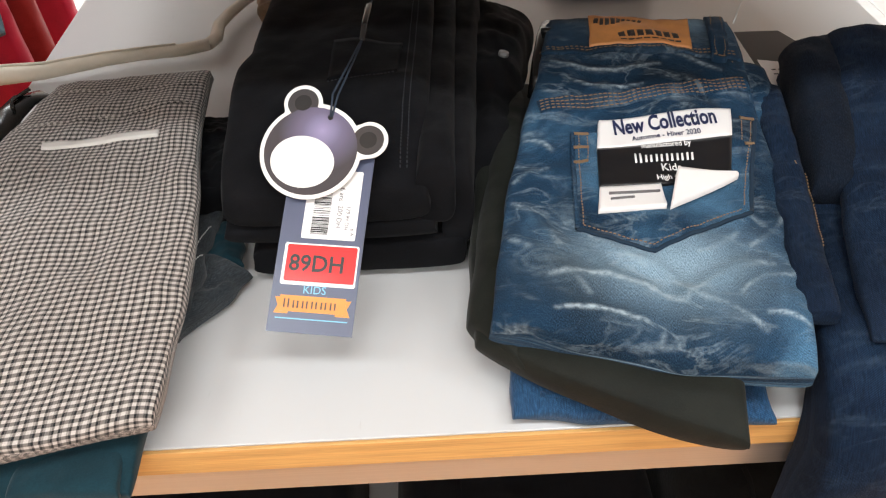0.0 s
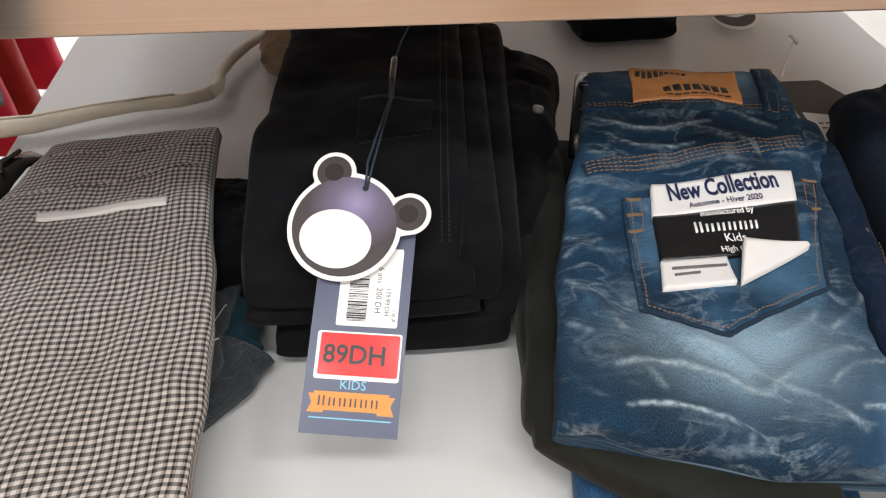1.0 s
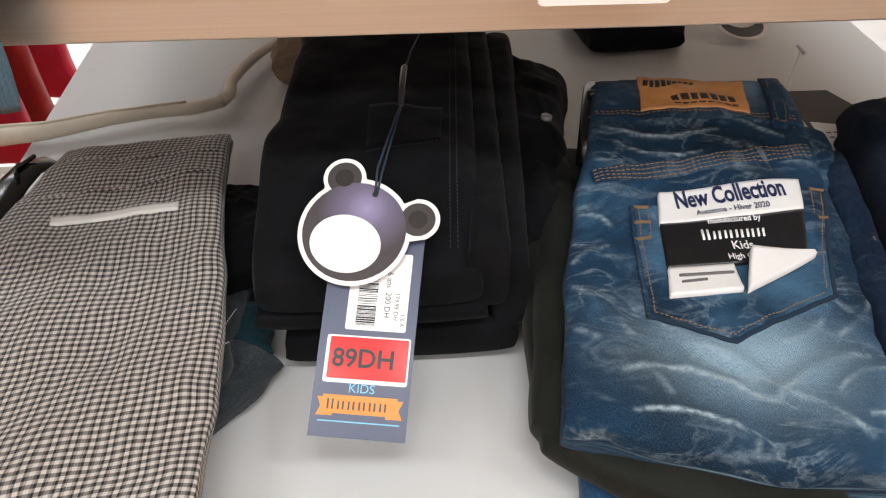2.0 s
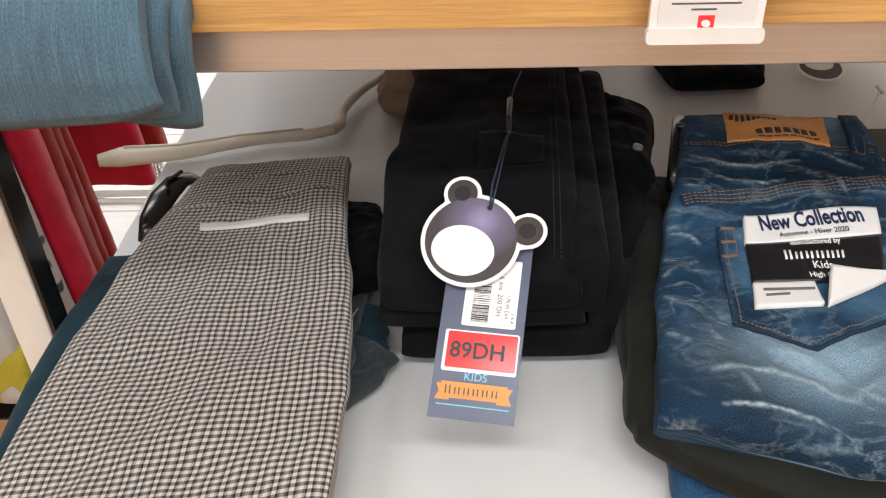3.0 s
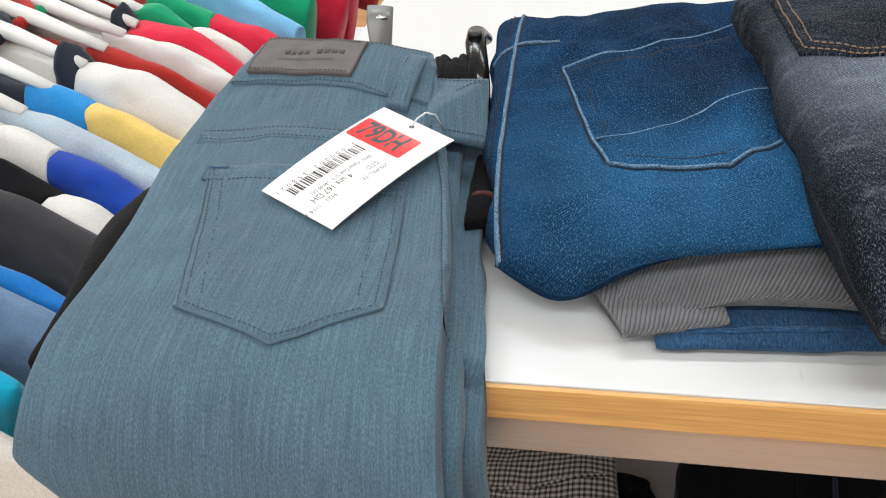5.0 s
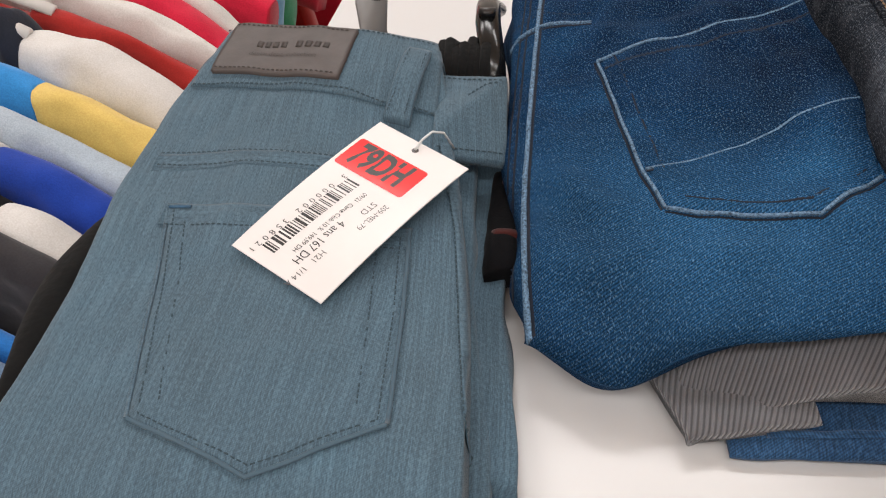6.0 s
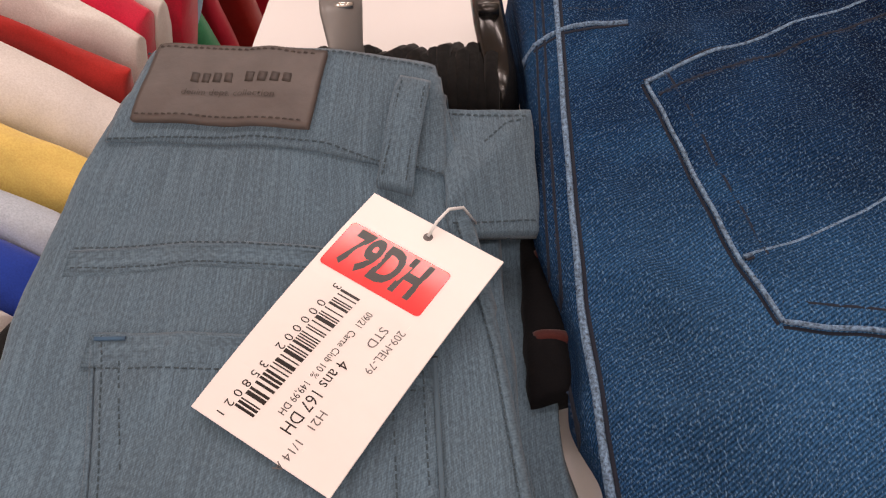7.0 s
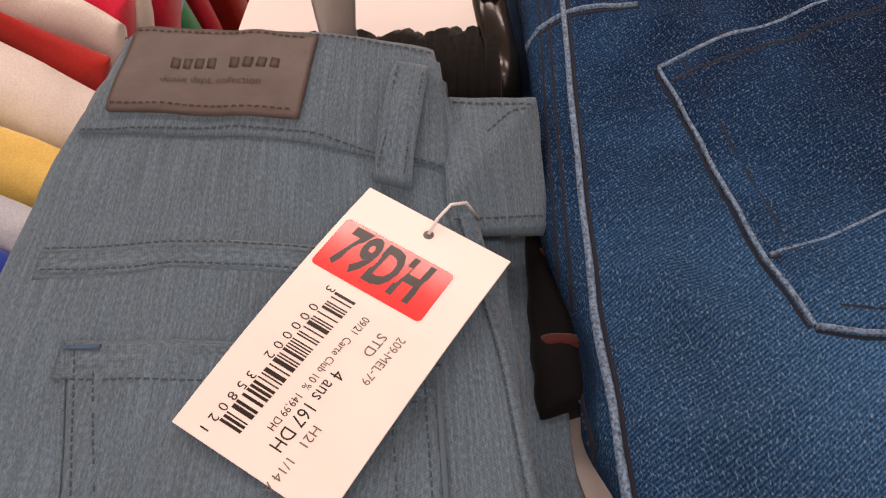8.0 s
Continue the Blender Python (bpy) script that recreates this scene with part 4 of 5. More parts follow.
part("waist_seam", skin.strip([(-.2540, .7150), (-.2450, .7205), (-.2338, .7235), (-.2200, .7265), (-.2060, .7260)], .0016, .0004, .0010), "rope_edge", blue, "pale roped waist seam")
# dark strip painted as the shade under the waist seam
part("waist_groove", skin.strip([(-.2540, .7120), (-.2450, .7178), (-.2338, .7210), (-.2200, .7240), (-.2060, .7236)], .0013, .0001, .0003), "groove_shade_indigo", blue)
part("waist_stitching", skin.stitches([(-.2530, .7320), (-.2338, .7365), (-.2060, .7385)], .0022, .0012, .0006, .0014), "thread_indigo", blue)

cord, cord_body = pants("corduroy_trousers", "grey fine-wale corduroy trousers folded under blue jeans", ((-.158, .498), (-.020, .506), (-.010, .72), (-.190, .72)), .9235, lambda x, y: .9445 - .008 * smooth01(.53, .50, y) - .012 * smooth01(-.10, -.16, x), "grey_corduroy", px=5, py=4, wrinkle=.003, size=24,
                        bulge=lambda u, v: (.0, .012 * math.sin(math.pi * u) * (1 - v) - .007 * (1 - smooth01(0, .12, u)) * (1 - v)))
part("leg_flap", pad(((-.158, .4925), (-.110, .505), (-.118, .55), (-.185, .545)), .9185, .929, 40, 40, 4, 4, None, .0015, 40), "grey_corduroy", cord)
pants("blue_jeans", "mid-blue denim jeans at the bottom of a stack", ((-.143, .4905), (-.010, .500), (-.010, .72), (-.17, .72)), UP_Z + .0005, UP_Z + .0090, "under_denim", px=4, py=4, wrinkle=.003, size=30)[0]["group"] = "jeans on the upper shelf"
under = bpy.data.objects["blue_jeans.001"]
part("side_seam", Skin(under.children[0]).strip([(-.130, .500), (-.07, .505), (-.020, .510)], .0030, .0002, .0008), "under_denim", under)

# charcoal jeans on brown corduroy
CHAR_TOP = profile((.44, .975), (.47, .990), (.52, .998), (.75, 1.004))
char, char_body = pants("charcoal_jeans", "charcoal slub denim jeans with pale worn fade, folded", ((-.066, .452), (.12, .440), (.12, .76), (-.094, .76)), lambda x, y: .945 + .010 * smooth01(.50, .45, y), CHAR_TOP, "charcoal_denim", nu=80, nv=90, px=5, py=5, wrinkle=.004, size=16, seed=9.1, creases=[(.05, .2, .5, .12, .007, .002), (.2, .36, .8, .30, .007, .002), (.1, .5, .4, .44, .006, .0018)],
                        bulge=lambda u, v: (.0, .010 * u * (1 - v)))
char["group"] = "jeans on the upper shelf"
skin = Skin(char_body)
cp = part("pocket", skin.panel(((-.0720, .6380), (.040, .6200), (.045, .735), (-.0780, .735)), .0004, .0012, (24, 20)), "charcoal_denim", char)
part("pocket_stitching", stack([skin.stitches([(-.0740, .72), (-.0691, .6430), (-.0393, .6330), (.040, .6230)], .0028, .0010, .0008, .0026), skin.stitches([(-.0690, .72), (-.0645, .6490), (-.0370, .6390), (.040, .6290)], .0028, .0010, .0008, .0026)]), "thread_gold", cp)
pants("brown_trousers", "grey-brown wide-wale corduroy trousers under charcoal jeans", ((-.024, .518), (.042, .466), (.12, .70), (-.02, .70)), UP_Z + .0005, lambda x, y: .950 - .012 * smooth01(.53, .48, y), "brown_corduroy", px=4, py=4, wrinkle=.004, size=22)
blackbit, _ = pants("black_trousers", "black trousers hanging slightly over the shelf edge", ((.042, .448), (.125, .448), (.125, .70), (.075, .70)), lambda x, y: UP_Z + .001 if y > .466 else UP_Z + .0005, lambda x, y: .944, "black_cloth", px=8, py=8, wrinkle=.002)

# card holder hung on the upper shelf's front edge
sign = thing("card_holder", "white plastic card holder with a grey picture card", "sign holder", (.066, .445, .94))
SG = Sheet((.036, .4525, 1.008), (.0985, .4525, 1.008), (.036, .4450, .8935))
part("frame", SG.sheet(0, 0, SG.w, SG.h, 0, .0035, corner=.004), "plastic_white", sign, smooth=False)
sg_card = part("card", SG.sheet(.0045, .004, SG.w - .0045, SG.h - .0030, .0035, .0006), "card_white", sign, smooth=False)
part("picture", SG.sheet(.0085, .006, SG.w - .0085, .0920, .0042, .0002), "photo_grey", sg_card, smooth=False)
part("sail_shape", SG.outline([(.0375, .056), (.0395, .0800), (.0255, .0815)], .0044, .0002, None, 3), "ink_white", sg_card, smooth=False)
part("boat_shape", SG.outline([(.0180, .0830), (.0370, .0835), (.0340, .0875), (.0210, .0870)], .0044, .0002, None, 3), "ink_white", sg_card, smooth=False)
part("picture_lettering", SG.bars([(.012 + .006 * k + d, .0470, .0135 + .006 * k + d, .0525) for k in range(6) for d in (0, .0026)] + [(.016, .0665, .030, .0690)], .0044), "ink_white", sg_card, smooth=False)
part("small_lettering", SG.bars([(.011, .0950, .049, .0960), (.022, .0982, .036, .0992)], .0042), "ink_grey", sg_card, smooth=False)
part("red_mark", SG.sheet(.0265, .1020, .0355, .1110, .0042, .0002), "sticker_red", sg_card, smooth=False)
part("mark_ring", SG.disc(.031, .1065, .0026, .0045, .0001, .002, 20, 20), "ink_white", sg_card, smooth=False)
part("clear_lip", SG.sheet(-.0015, SG.h - .006, SG.w + .0015, SG.h + .003, .001, .005, corner=.003), "plastic_white", sign, smooth=False)

# ---------------------------------------------------------------- lower shelf: gingham trousers
GING_TOP = profile((.26, .694), (.30, .703), (.42, .714), (.515, .7215), (.60, .7255), (.63, .722))
ging, ging_body = pants("gingham_trousers", "cream and black small-check trousers with pale welt pocket", ((-.338, .250), (-.142, .2860), (-.157, .622), (-.283, .612)), lambda x, y: GING_TOP(x, y) - .020, GING_TOP, "gingham_cloth", nu=80, nv=120, px=6, py=8, wrinkle=.0046, size=17, seed=2.2,
                        bulge=lambda u, v: (-.010 * max(0, 1 - 2 * u) * math.sin(math.pi * min(1, v * 1.05)) + .006 * math.sin(5 * v) * u, .012 * u * smooth01(.8, 1, v)))
ging["group"] = "trousers on the lower shelf"
part("under_leg", pad(((-.330, .262), (-.153, .296), (-.168, .58), (-.295, .585)), .672, lambda x, y: GING_TOP(x, y) - .024, 50, 70, 7, 8, None, .002, 20), "gingham_cloth", ging)
skin = Skin(ging_body)
part("welt_pocket", skin.panel(((-.2640, .5120), (-.1830, .5235), (-.1835, .5312), (-.2650, .5192)), .0006, .0016, (30, 4)), "welt_tape", ging, "pale welt pocket")
part("yoke_seam", skin.strip([(-.300, .5395), (-.2200, .5560), (-.1570, .5740)], .0030, -.0002, .0005), "gingham_cloth", ging)
part("waistband", skin.strip([(-.278, .5900), (-.2200, .5935), (-.160, .6010)], .0030, -.0002, .0005), "gingham_cloth", ging)
belt = thing("belt_end", "glossy black belt end with buckle tucked beside gingham trousers", "belt", (-.30, .57, .70))
part("strap", tube([(-.287, .612, .706), (-.294, .606, .714), (-.303, .592, .718), (-.309, .572, .716), (-.313, .548, .710), (-.314, .530, .700)], [.007, .011, .012, .012, .010, .007], 12, .30), "plastic_black", belt)
part("keeper", tube([(-.300, .600, .7235), (-.309, .584, .7225), (-.304, .572, .7225)], .0016, 8), "plastic_black", belt)

petrol, _ = pants("petrol_trousers", "dark petrol cotton trousers under gingham trousers", ((-.352, .264), (-.160, .264), (-.150, .54), (-.362, .560)), LOW_Z + .0005, lambda x, y: .672 - .010 * smooth01(.30, .26, y), "petrol_cloth", px=5, py=6, wrinkle=.003, size=20,
                  bulge=lambda u, v: (-.012 * max(0, 1 - 2 * u) * math.sin(math.pi * v), 0))
petrol["group"] = "trousers on the lower shelf"
part("hem", pad(((-.225, .262), (-.165, .262), (-.166, .30), (-.225, .30)), .651, .668, 30, 20, 4, 4, None, .002, 40), "petrol_cloth", petrol)
grey, grey_body = pants("grey_jeans", "dark grey jeans with pale seam stitching, crumpled", ((-.185, .375), (-.148, .395), (-.136, .555), (-.20, .58)), LOW_Z + .0005, .684, "grey_denim", nu=50, nv=60, px=3, py=5, wrinkle=.006, size=34, seed=6)
part("leg_fold", pad(((-.175, .435), (-.120, .445), (-.128, .49), (-.18, .50)), .651, .671, 40, 40, 3, 3, None, .004, 50), "petrol_cloth", grey)
part("leg_end", pad(((-.172, .394), (-.154, .378), (-.112, .434), (-.150, .466)), .651, .670, 40, 40, 3, 3, None, .006, 44, 3), "grey_denim", grey)
skin = Skin(grey_body)
part("seam_stitching", stack([skin.stitches([(-.158, .395), (-.150, .43), (-.140, .47)], .0026, .001, .0008, .0012), skin.stitches([(-.162, .398), (-.154, .432), (-.144, .472)], .0026, .001, .0008, .0012)]), "thread_white", grey)
pants("black_trousers", "black soft trousers tucked between two stacks", ((-.175, .47), (-.120, .50), (-.135, .60), (-.18, .60)), .668, .700, "black_cloth", px=3, py=3, wrinkle=.006, size=40)

# ---------------------------------------------------------------- lower shelf: black jeans with a swing tag
BLK_TOP = profile((.42, .728), (.44, .742), (.47, .756), (.52, .766), (.74, .772))
blk, blk_body = pants("black_jeans", "black twill jeans folded with a dangling swing tag", ((-.121, .432), (.010, .4325), (.036, .76), (-.106, .76)), lambda x, y: BLK_TOP(x, y) - .038, BLK_TOP, "black_cloth", nu=70, nv=100, px=6, py=7, wrinkle=.0045, size=17, seed=1.7,
                      bulge=lambda u, v: (-.010 * max(0, 1 - 2 * u) * (math.sin(3.1 * v) - .9 * smooth01(.35, .45, v) * (1 - smooth01(.8, 1, v))), 0))
part("leg_fold", pad(((-.125, .4335), (.018, .434), (.040, .74), (-.106, .74)), .688, lambda x, y: BLK_TOP(x, y) - .032, 50, 70, 6, 7, None, .003, 22, 5), "black_cloth", blk)
part("side_fold", pad(((.004, .4345), (.030, .4350), (.052, .75), (.028, .75)), .692, .757, 30, 70, 4, 7, None, .003, 26, 2), "black_cloth", blk)
part("outer_fold", pad(((.022, .440), (.042, .442), (.076, .76), (.045, .76)), .664, .748, 30, 70, 4, 7, None, .003, 26, 3), "black_cloth", blk)
pants("black_jeans", "black jeans at the bottom of the stack", ((-.112, .4370), (.038, .4375), (.06, .74), (-.10, .74)), LOW_Z + .0005, .690, "black_cloth", px=6, py=6, wrinkle=.003)[0]["group"] = "jeans on the lower shelf"
blk["group"] = "jeans on the lower shelf"
skin = Skin(blk_body)
part("pocket", skin.panel(((-.055, .520), (-.006, .528), (-.001, .575), (-.052, .575)), .0002, .0012, (16, 12)), "black_cloth", blk)
part("seam_stitching", stack([skin.stitches([(x, .445), (x + .004, .50), (x + .012, .60), (x + .022, .72)], .0026, .0012, .0008, .0012) for x in (-.006, -.0015)] +
                             [skin.stitches([(-.055, .519), (-.006, .527)], .0026, .0012, .0008, .0016)]), "thread_black", blk)
lobe, _ = pants("black_shorts", "soft black trousers bunched beside black jeans", ((.030, .462), (.074, .470), (.120, .730), (.050, .775)), LOW_Z + .0005, profile((.46, .700), (.52, .720), (.62, .735), (.72, .735)), "black_cloth", nu=50, nv=70, px=3, py=4, wrinkle=.008, size=26, seed=7)
part("button", tube([(.0795, .602, .7375), (.0800, .602, .7405)], .0042, 16), "plastic_grey", lobe)
HT = Sheet((0, 0, 0), (1, 0, 0), (0, -1, 0))
bl_, br_, hole_ = Vector((-.0909, .352, .6900)), Vector((-.0388, .3418, .6912)), Vector((-.0495, .464, .7680))
e1 = (br_ - bl_).normalized()
e2 = (hole_ - bl_) - e1 * (hole_ - bl_).dot(e1)
e2.normalize()
W_, H_ = .0535, .152
htag = thing("hang_tag", "slate-blue cardboard hang tag with a round-eared die-cut head card", "hang tag", (-.06, .42, .73))
HT = Sheet(bl_ + e2 * H_, bl_ + e2 * H_ + e1 * W_, bl_, .0012)
strip_card = part("strip_card", HT.sheet(0, H_ - .126, W_, H_, 0, .0006), "card_blue", htag, smooth=False)
part("barcode_sticker", HT.sheet(.0135, H_ - .105, .0478, H_ - .0594, .0006, .0002, corner=.0012), "sticker_white", strip_card, smooth=False)
part("barcode", HT.bars(barcode(.019, .030, H_ - .095, H_ - .062, 9), .0009), "ink_black", strip_card, smooth=False)
part("lettering", stack([HT.text("6 ans  200 DH", .0345, H_ - .094, .0048, .0009, True, .95), HT.text("179,99 DH", .0400, H_ - .082, .0038, .0009, True, .95), HT.text("1/6 A", .0442, H_ - .070, .0034, .0009, True)]), "ink_black", strip_card, smooth=False)
part("price_backing", HT.sheet(.0045, H_ - .0560, .0515, H_ - .0295, .0006, .0002, corner=.0014), "sticker_white", strip_card, smooth=False)
part("price_sticker", HT.sheet(.0065, H_ - .0550, .0505, H_ - .0318, .0009, .0002, corner=.0010), "sticker_red", strip_card, "glossy red price sticker", smooth=False)
part("price_lettering", HT.text("89DH", .0085, H_ - .0385, .0145, .0012, False, .98, bold=.0003), "ink_black", strip_card, smooth=False)
part("line_lettering", HT.text("KIDS", .0195, H_ - .0245, .0070, .0006, False, 1.0), "ink_cyan", strip_card, smooth=False)
part("ribbon_tails", stack([HT.outline([(.0030, H_ - .0215), (.012, H_ - .0215), (.012, H_ - .0115), (.0030, H_ - .0115), (.0052, H_ - .0165)], .0006, .0002, None, 2), HT.outline([(.0505, H_ - .0215), (.0415, H_ - .0215), (.0415, H_ - .0115), (.0505, H_ - .0115), (.0483, H_ - .0165)], .0006, .0002, None, 2)]), "ribbon_orange", strip_card, smooth=False)
part("ribbon", HT.sheet(.0062, H_ - .0228, .0473, H_ - .0128, .0009, .0003), "ribbon_orange", strip_card, smooth=False)
part("ribbon_mark", HT.bars([(.0090 + .0058 * k + d, H_ - (.0205 if k == 0 else .0195), .0090 + .0058 * k + d + .0009, H_ - .0150) for k in range(6) for d in (0, .0026)], .0017), "leather_brown", strip_card, smooth=False)
part("rule", HT.bars([(.0045, H_ - .0090, .0495, H_ - .0083)], .0006), "ink_cyan", strip_card, smooth=False)


def round_card(grow, up, thick):
    """The head card's outline: a disc with two ears, from a ring of directions."""
    ring = []
    shapes = ((.0127, H_ - .1160, .0330 + grow), (.0030, H_ - .1490, .0128 + grow), (.0490, H_ - .1250, .0128 + grow))
    cx, cy = shapes[0][0], shapes[0][1]
    for k in range(180):
        q = 2 * math.pi * k / 180
        d, far = (math.cos(q), math.sin(q)), 0.0
        for sx, sy, r in shapes:
            ox, oy = sx - cx, sy - cy
            along = ox * d[0] + oy * d[1]
            off = ox * ox + oy * oy - along * along
            if off < r * r and along + math.sqrt(r * r - off) > 0:
                far = max(far, along + math.sqrt(r * r - off))
        ring.append((cx + far * d[0], cy + far * d[1]))
    return HT.outline(ring, up, thick, None, 16)


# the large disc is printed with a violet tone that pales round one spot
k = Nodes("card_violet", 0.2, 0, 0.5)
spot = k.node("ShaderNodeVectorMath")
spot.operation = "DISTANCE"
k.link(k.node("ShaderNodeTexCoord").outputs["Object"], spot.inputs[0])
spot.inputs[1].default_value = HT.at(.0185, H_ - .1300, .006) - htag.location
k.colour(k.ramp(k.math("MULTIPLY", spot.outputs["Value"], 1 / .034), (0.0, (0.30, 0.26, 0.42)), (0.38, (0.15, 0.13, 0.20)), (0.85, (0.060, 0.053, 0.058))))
head = part("head_card", round_card(0, .0050, .0007), "card_gloss", htag, "pale glossy card with dark printed discs", smooth=False)
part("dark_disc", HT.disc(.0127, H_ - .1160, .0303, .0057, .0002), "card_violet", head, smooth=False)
part("dark_disc", HT.disc(.0030, H_ - .1490, .0102, .0057, .00015), "card_dark", head, smooth=False)
part("dark_disc", HT.disc(.0490, H_ - .1250, .0102, .0057, .00015), "card_dark", head, smooth=False)
part("inner_disc", HT.disc(.0030, H_ - .1490, .0056, .0059, .0002), "card_ear", head, smooth=False)
part("inner_disc", HT.disc(.0490, H_ - .1250, .0056, .0059, .0002), "card_ear", head, smooth=False)
part("pale_oval", HT.disc(.0085, H_ - .1080, .0210, .0059, .0002, .0175, 12), "card_gloss", head, smooth=False)
part("eyelet", HT.disc(.0225, H_ - .1395, .0019, .0059, .0003, n=20), "ink_black", head, smooth=False)
eye = HT.at(.0225, H_ - .1395, .0065)
part("cord", tube([eye, eye + Vector((.002, .012, .010)), (-.0345, .545, .7755), (-.0305, .5575, .7775)], .0007, 6), "cord_navy", htag)
part("cord", tube([eye + Vector((.001, 0, 0)), eye + Vector((.005, .013, .008)), (-.0330, .545, .7750), (-.0300, .5575, .7775)], .0007, 6), "cord_navy", htag)
part("cord_toggle", tube([(-.0305, .556, .7775), (-.0285, .585, .7785), (-.0260, .612, .7785), (-.0250, .616, .7785)], [.0020, .0024, .0028, .0018], 10, .6), "card_ear", htag)
part("cord_end", tube([(-.0250, .614, .7785), (-.0195, .645, .7775), (-.0120, .675, .7760)], .0007, 6), "cord_navy", htag)

# ---------------------------------------------------------------- lower shelf: faded jeans
FADE_TOP = profile((.27, .706), (.30, .714), (.33, .717), (.39, .722), (.43, .7225), (.50, .737), (.575, .757), (.63, .767))
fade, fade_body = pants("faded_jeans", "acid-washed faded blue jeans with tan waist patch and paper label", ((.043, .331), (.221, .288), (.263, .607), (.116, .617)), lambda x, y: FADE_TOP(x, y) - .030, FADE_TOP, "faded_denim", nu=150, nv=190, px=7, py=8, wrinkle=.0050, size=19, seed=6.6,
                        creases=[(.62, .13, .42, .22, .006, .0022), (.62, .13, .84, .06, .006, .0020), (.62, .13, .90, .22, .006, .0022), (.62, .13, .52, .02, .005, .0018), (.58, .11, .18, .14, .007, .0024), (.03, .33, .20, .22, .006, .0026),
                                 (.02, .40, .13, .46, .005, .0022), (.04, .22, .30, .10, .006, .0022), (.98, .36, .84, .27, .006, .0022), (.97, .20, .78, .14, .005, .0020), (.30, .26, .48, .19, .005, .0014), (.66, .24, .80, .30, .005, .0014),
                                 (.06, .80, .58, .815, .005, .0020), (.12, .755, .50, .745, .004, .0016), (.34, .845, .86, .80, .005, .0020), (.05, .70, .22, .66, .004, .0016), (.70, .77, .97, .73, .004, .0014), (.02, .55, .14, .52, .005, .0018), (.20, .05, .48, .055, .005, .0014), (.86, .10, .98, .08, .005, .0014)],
                        bulge=lambda u, v: (-.006 * max(0, 1 - 2 * u) * math.sin(math.pi * min(1, 1.3 * v)) + .008 * max(0, 2 * u - 1) * math.sin(math.pi * v), -.006 * math.sin(math.pi * u) * (1 - v)))
fade["group"] = "jeans on the lower shelf"
part("under_leg", pad(((.049, .338), (.211, .298), (.270, .595), (.112, .605)), lambda x, y: max(.694, FADE_TOP(x, y) - .046), lambda x, y: FADE_TOP(x, y) - .024, 60, 80, 6, 7, None, .003, 22, 8), "faded_denim", fade)
part("side_leg", pad(((.205, .335), (.243, .335), (.284, .570), (.240, .580)), lambda x, y: max(.694, FADE_TOP(x, y) - .050), lambda x, y: FADE_TOP(x, y) - .010, 40, 80, 4, 6, None, .003, 26, 9), "faded_denim", fade)
skin = Skin(fade_body)
fp = part("pocket", five_sided(skin, [(.1159, .4892), (.2500, .4985), (.2190, .4053), (.1487, .3745), (.1033, .3965)], .0004, .0014, 40), "faded_denim", fade)
part("pocket_edge", stack([skin.strip([(.1159, .4880), (.1043, .3975)], .0028, .001, .001), skin.strip([(.1043, .3975), (.1487, .3755), (.2182, .4060)], .0028, .001, .001), skin.strip([(.2490, .4970), (.2182, .4060)], .0028, .001, .001)]), "faded_denim", fp)
part("pocket_stitching", stack([skin.stitches(p, .0026, .001, .0008, .0028) for p in ([(.1195, .4860), (.1085, .3995), (.1490, .3800), (.2140, .4085)], [(.2450, .4940), (.2140, .4085)], [(.1260, .4880), (.1225, .4600)], [(.2380, .4960), (.2310, .4700)])]), "thread_gold", fp)
part("bar_tack", stack([skin.strip(p, .0022, .0018, .0008) for p in ([(.1165, .4870), (.1270, .4876)], [(.1125, .4620), (.1230, .4626)], [(.2370, .4965), (.2480, .4970)], [(.2330, .4700), (.2400, .4705)], [(.1145, .4745), (.1250, .4750)])]), "thread_gold", fp)
part("yoke_seam", skin.strip([(.0955, .5150), (.1530, .5205), (.2025, .5280), (.2540, .5325)], .0125, .0003, .0012), "faded_denim", fade)
part("yoke_stitching", stack([skin.stitches(slide([(.0970, .5150), (.1530, .5205), (.2025, .5280), (.2540, .5325)], (0, d)), .0028, .0010, .0009, .0024) for d in (-.0048, -.0016, .0016, .0048)]), "thread_gold", fade)
part("waistband", skin.panel(((.1055, .5700), (.2560, .5560), (.2580, .6050), (.1180, .6140)), .0004, .0016, (60, 20)), "faded_denim", fade)
part("waist_stitching", stack([skin.stitches([(.1060, .5745), (.1760, .5680), (.2540, .5610)], .0028, .001, .0009, .0028), skin.stitches([(.1060, .5780), (.1760, .5715), (.2540, .5645)], .0028, .001, .0009, .0028)]), "thread_gold", fade)
fpatch = part("leather_patch", skin.panel(((.1426, .5740), (.2184, .5660), (.2255, .6030), (.1480, .6120)), .0022, .0014, (40, 20)), "leather_tan", fade, "tan leather waist patch")
marks = [skin.panel(((x, y), (x + w, y - w * .10), (x + w, y + h - w * .10), (x, y + h)), .0034, .0004, (2, 3)) for x, y, w, h in [(.1665 + .0066 * k, .5795 - .0007 * k, .0048, .0062) for k in range(7)] + [(.1665 + .0058 * k, .5755 - .0006 * k, .0045, .0016) for k in range(8)]]
wing = [skin.panel(((.150 + .0042 * k, .6010 - .0004 * k - .003 * math.sin(k * .7)), (.1530 + .0042 * k, .6005 - .0004 * k - .003 * math.sin(k * .7)), (.1545 + .0042 * k, .6065 - .0005 * k), (.1515 + .0042 * k, .6072 - .0005 * k)), .0034, .0004, (2, 3)) for k in range(9)]
part("patch_print", stack(marks + wing), "leather_press", fpatch)
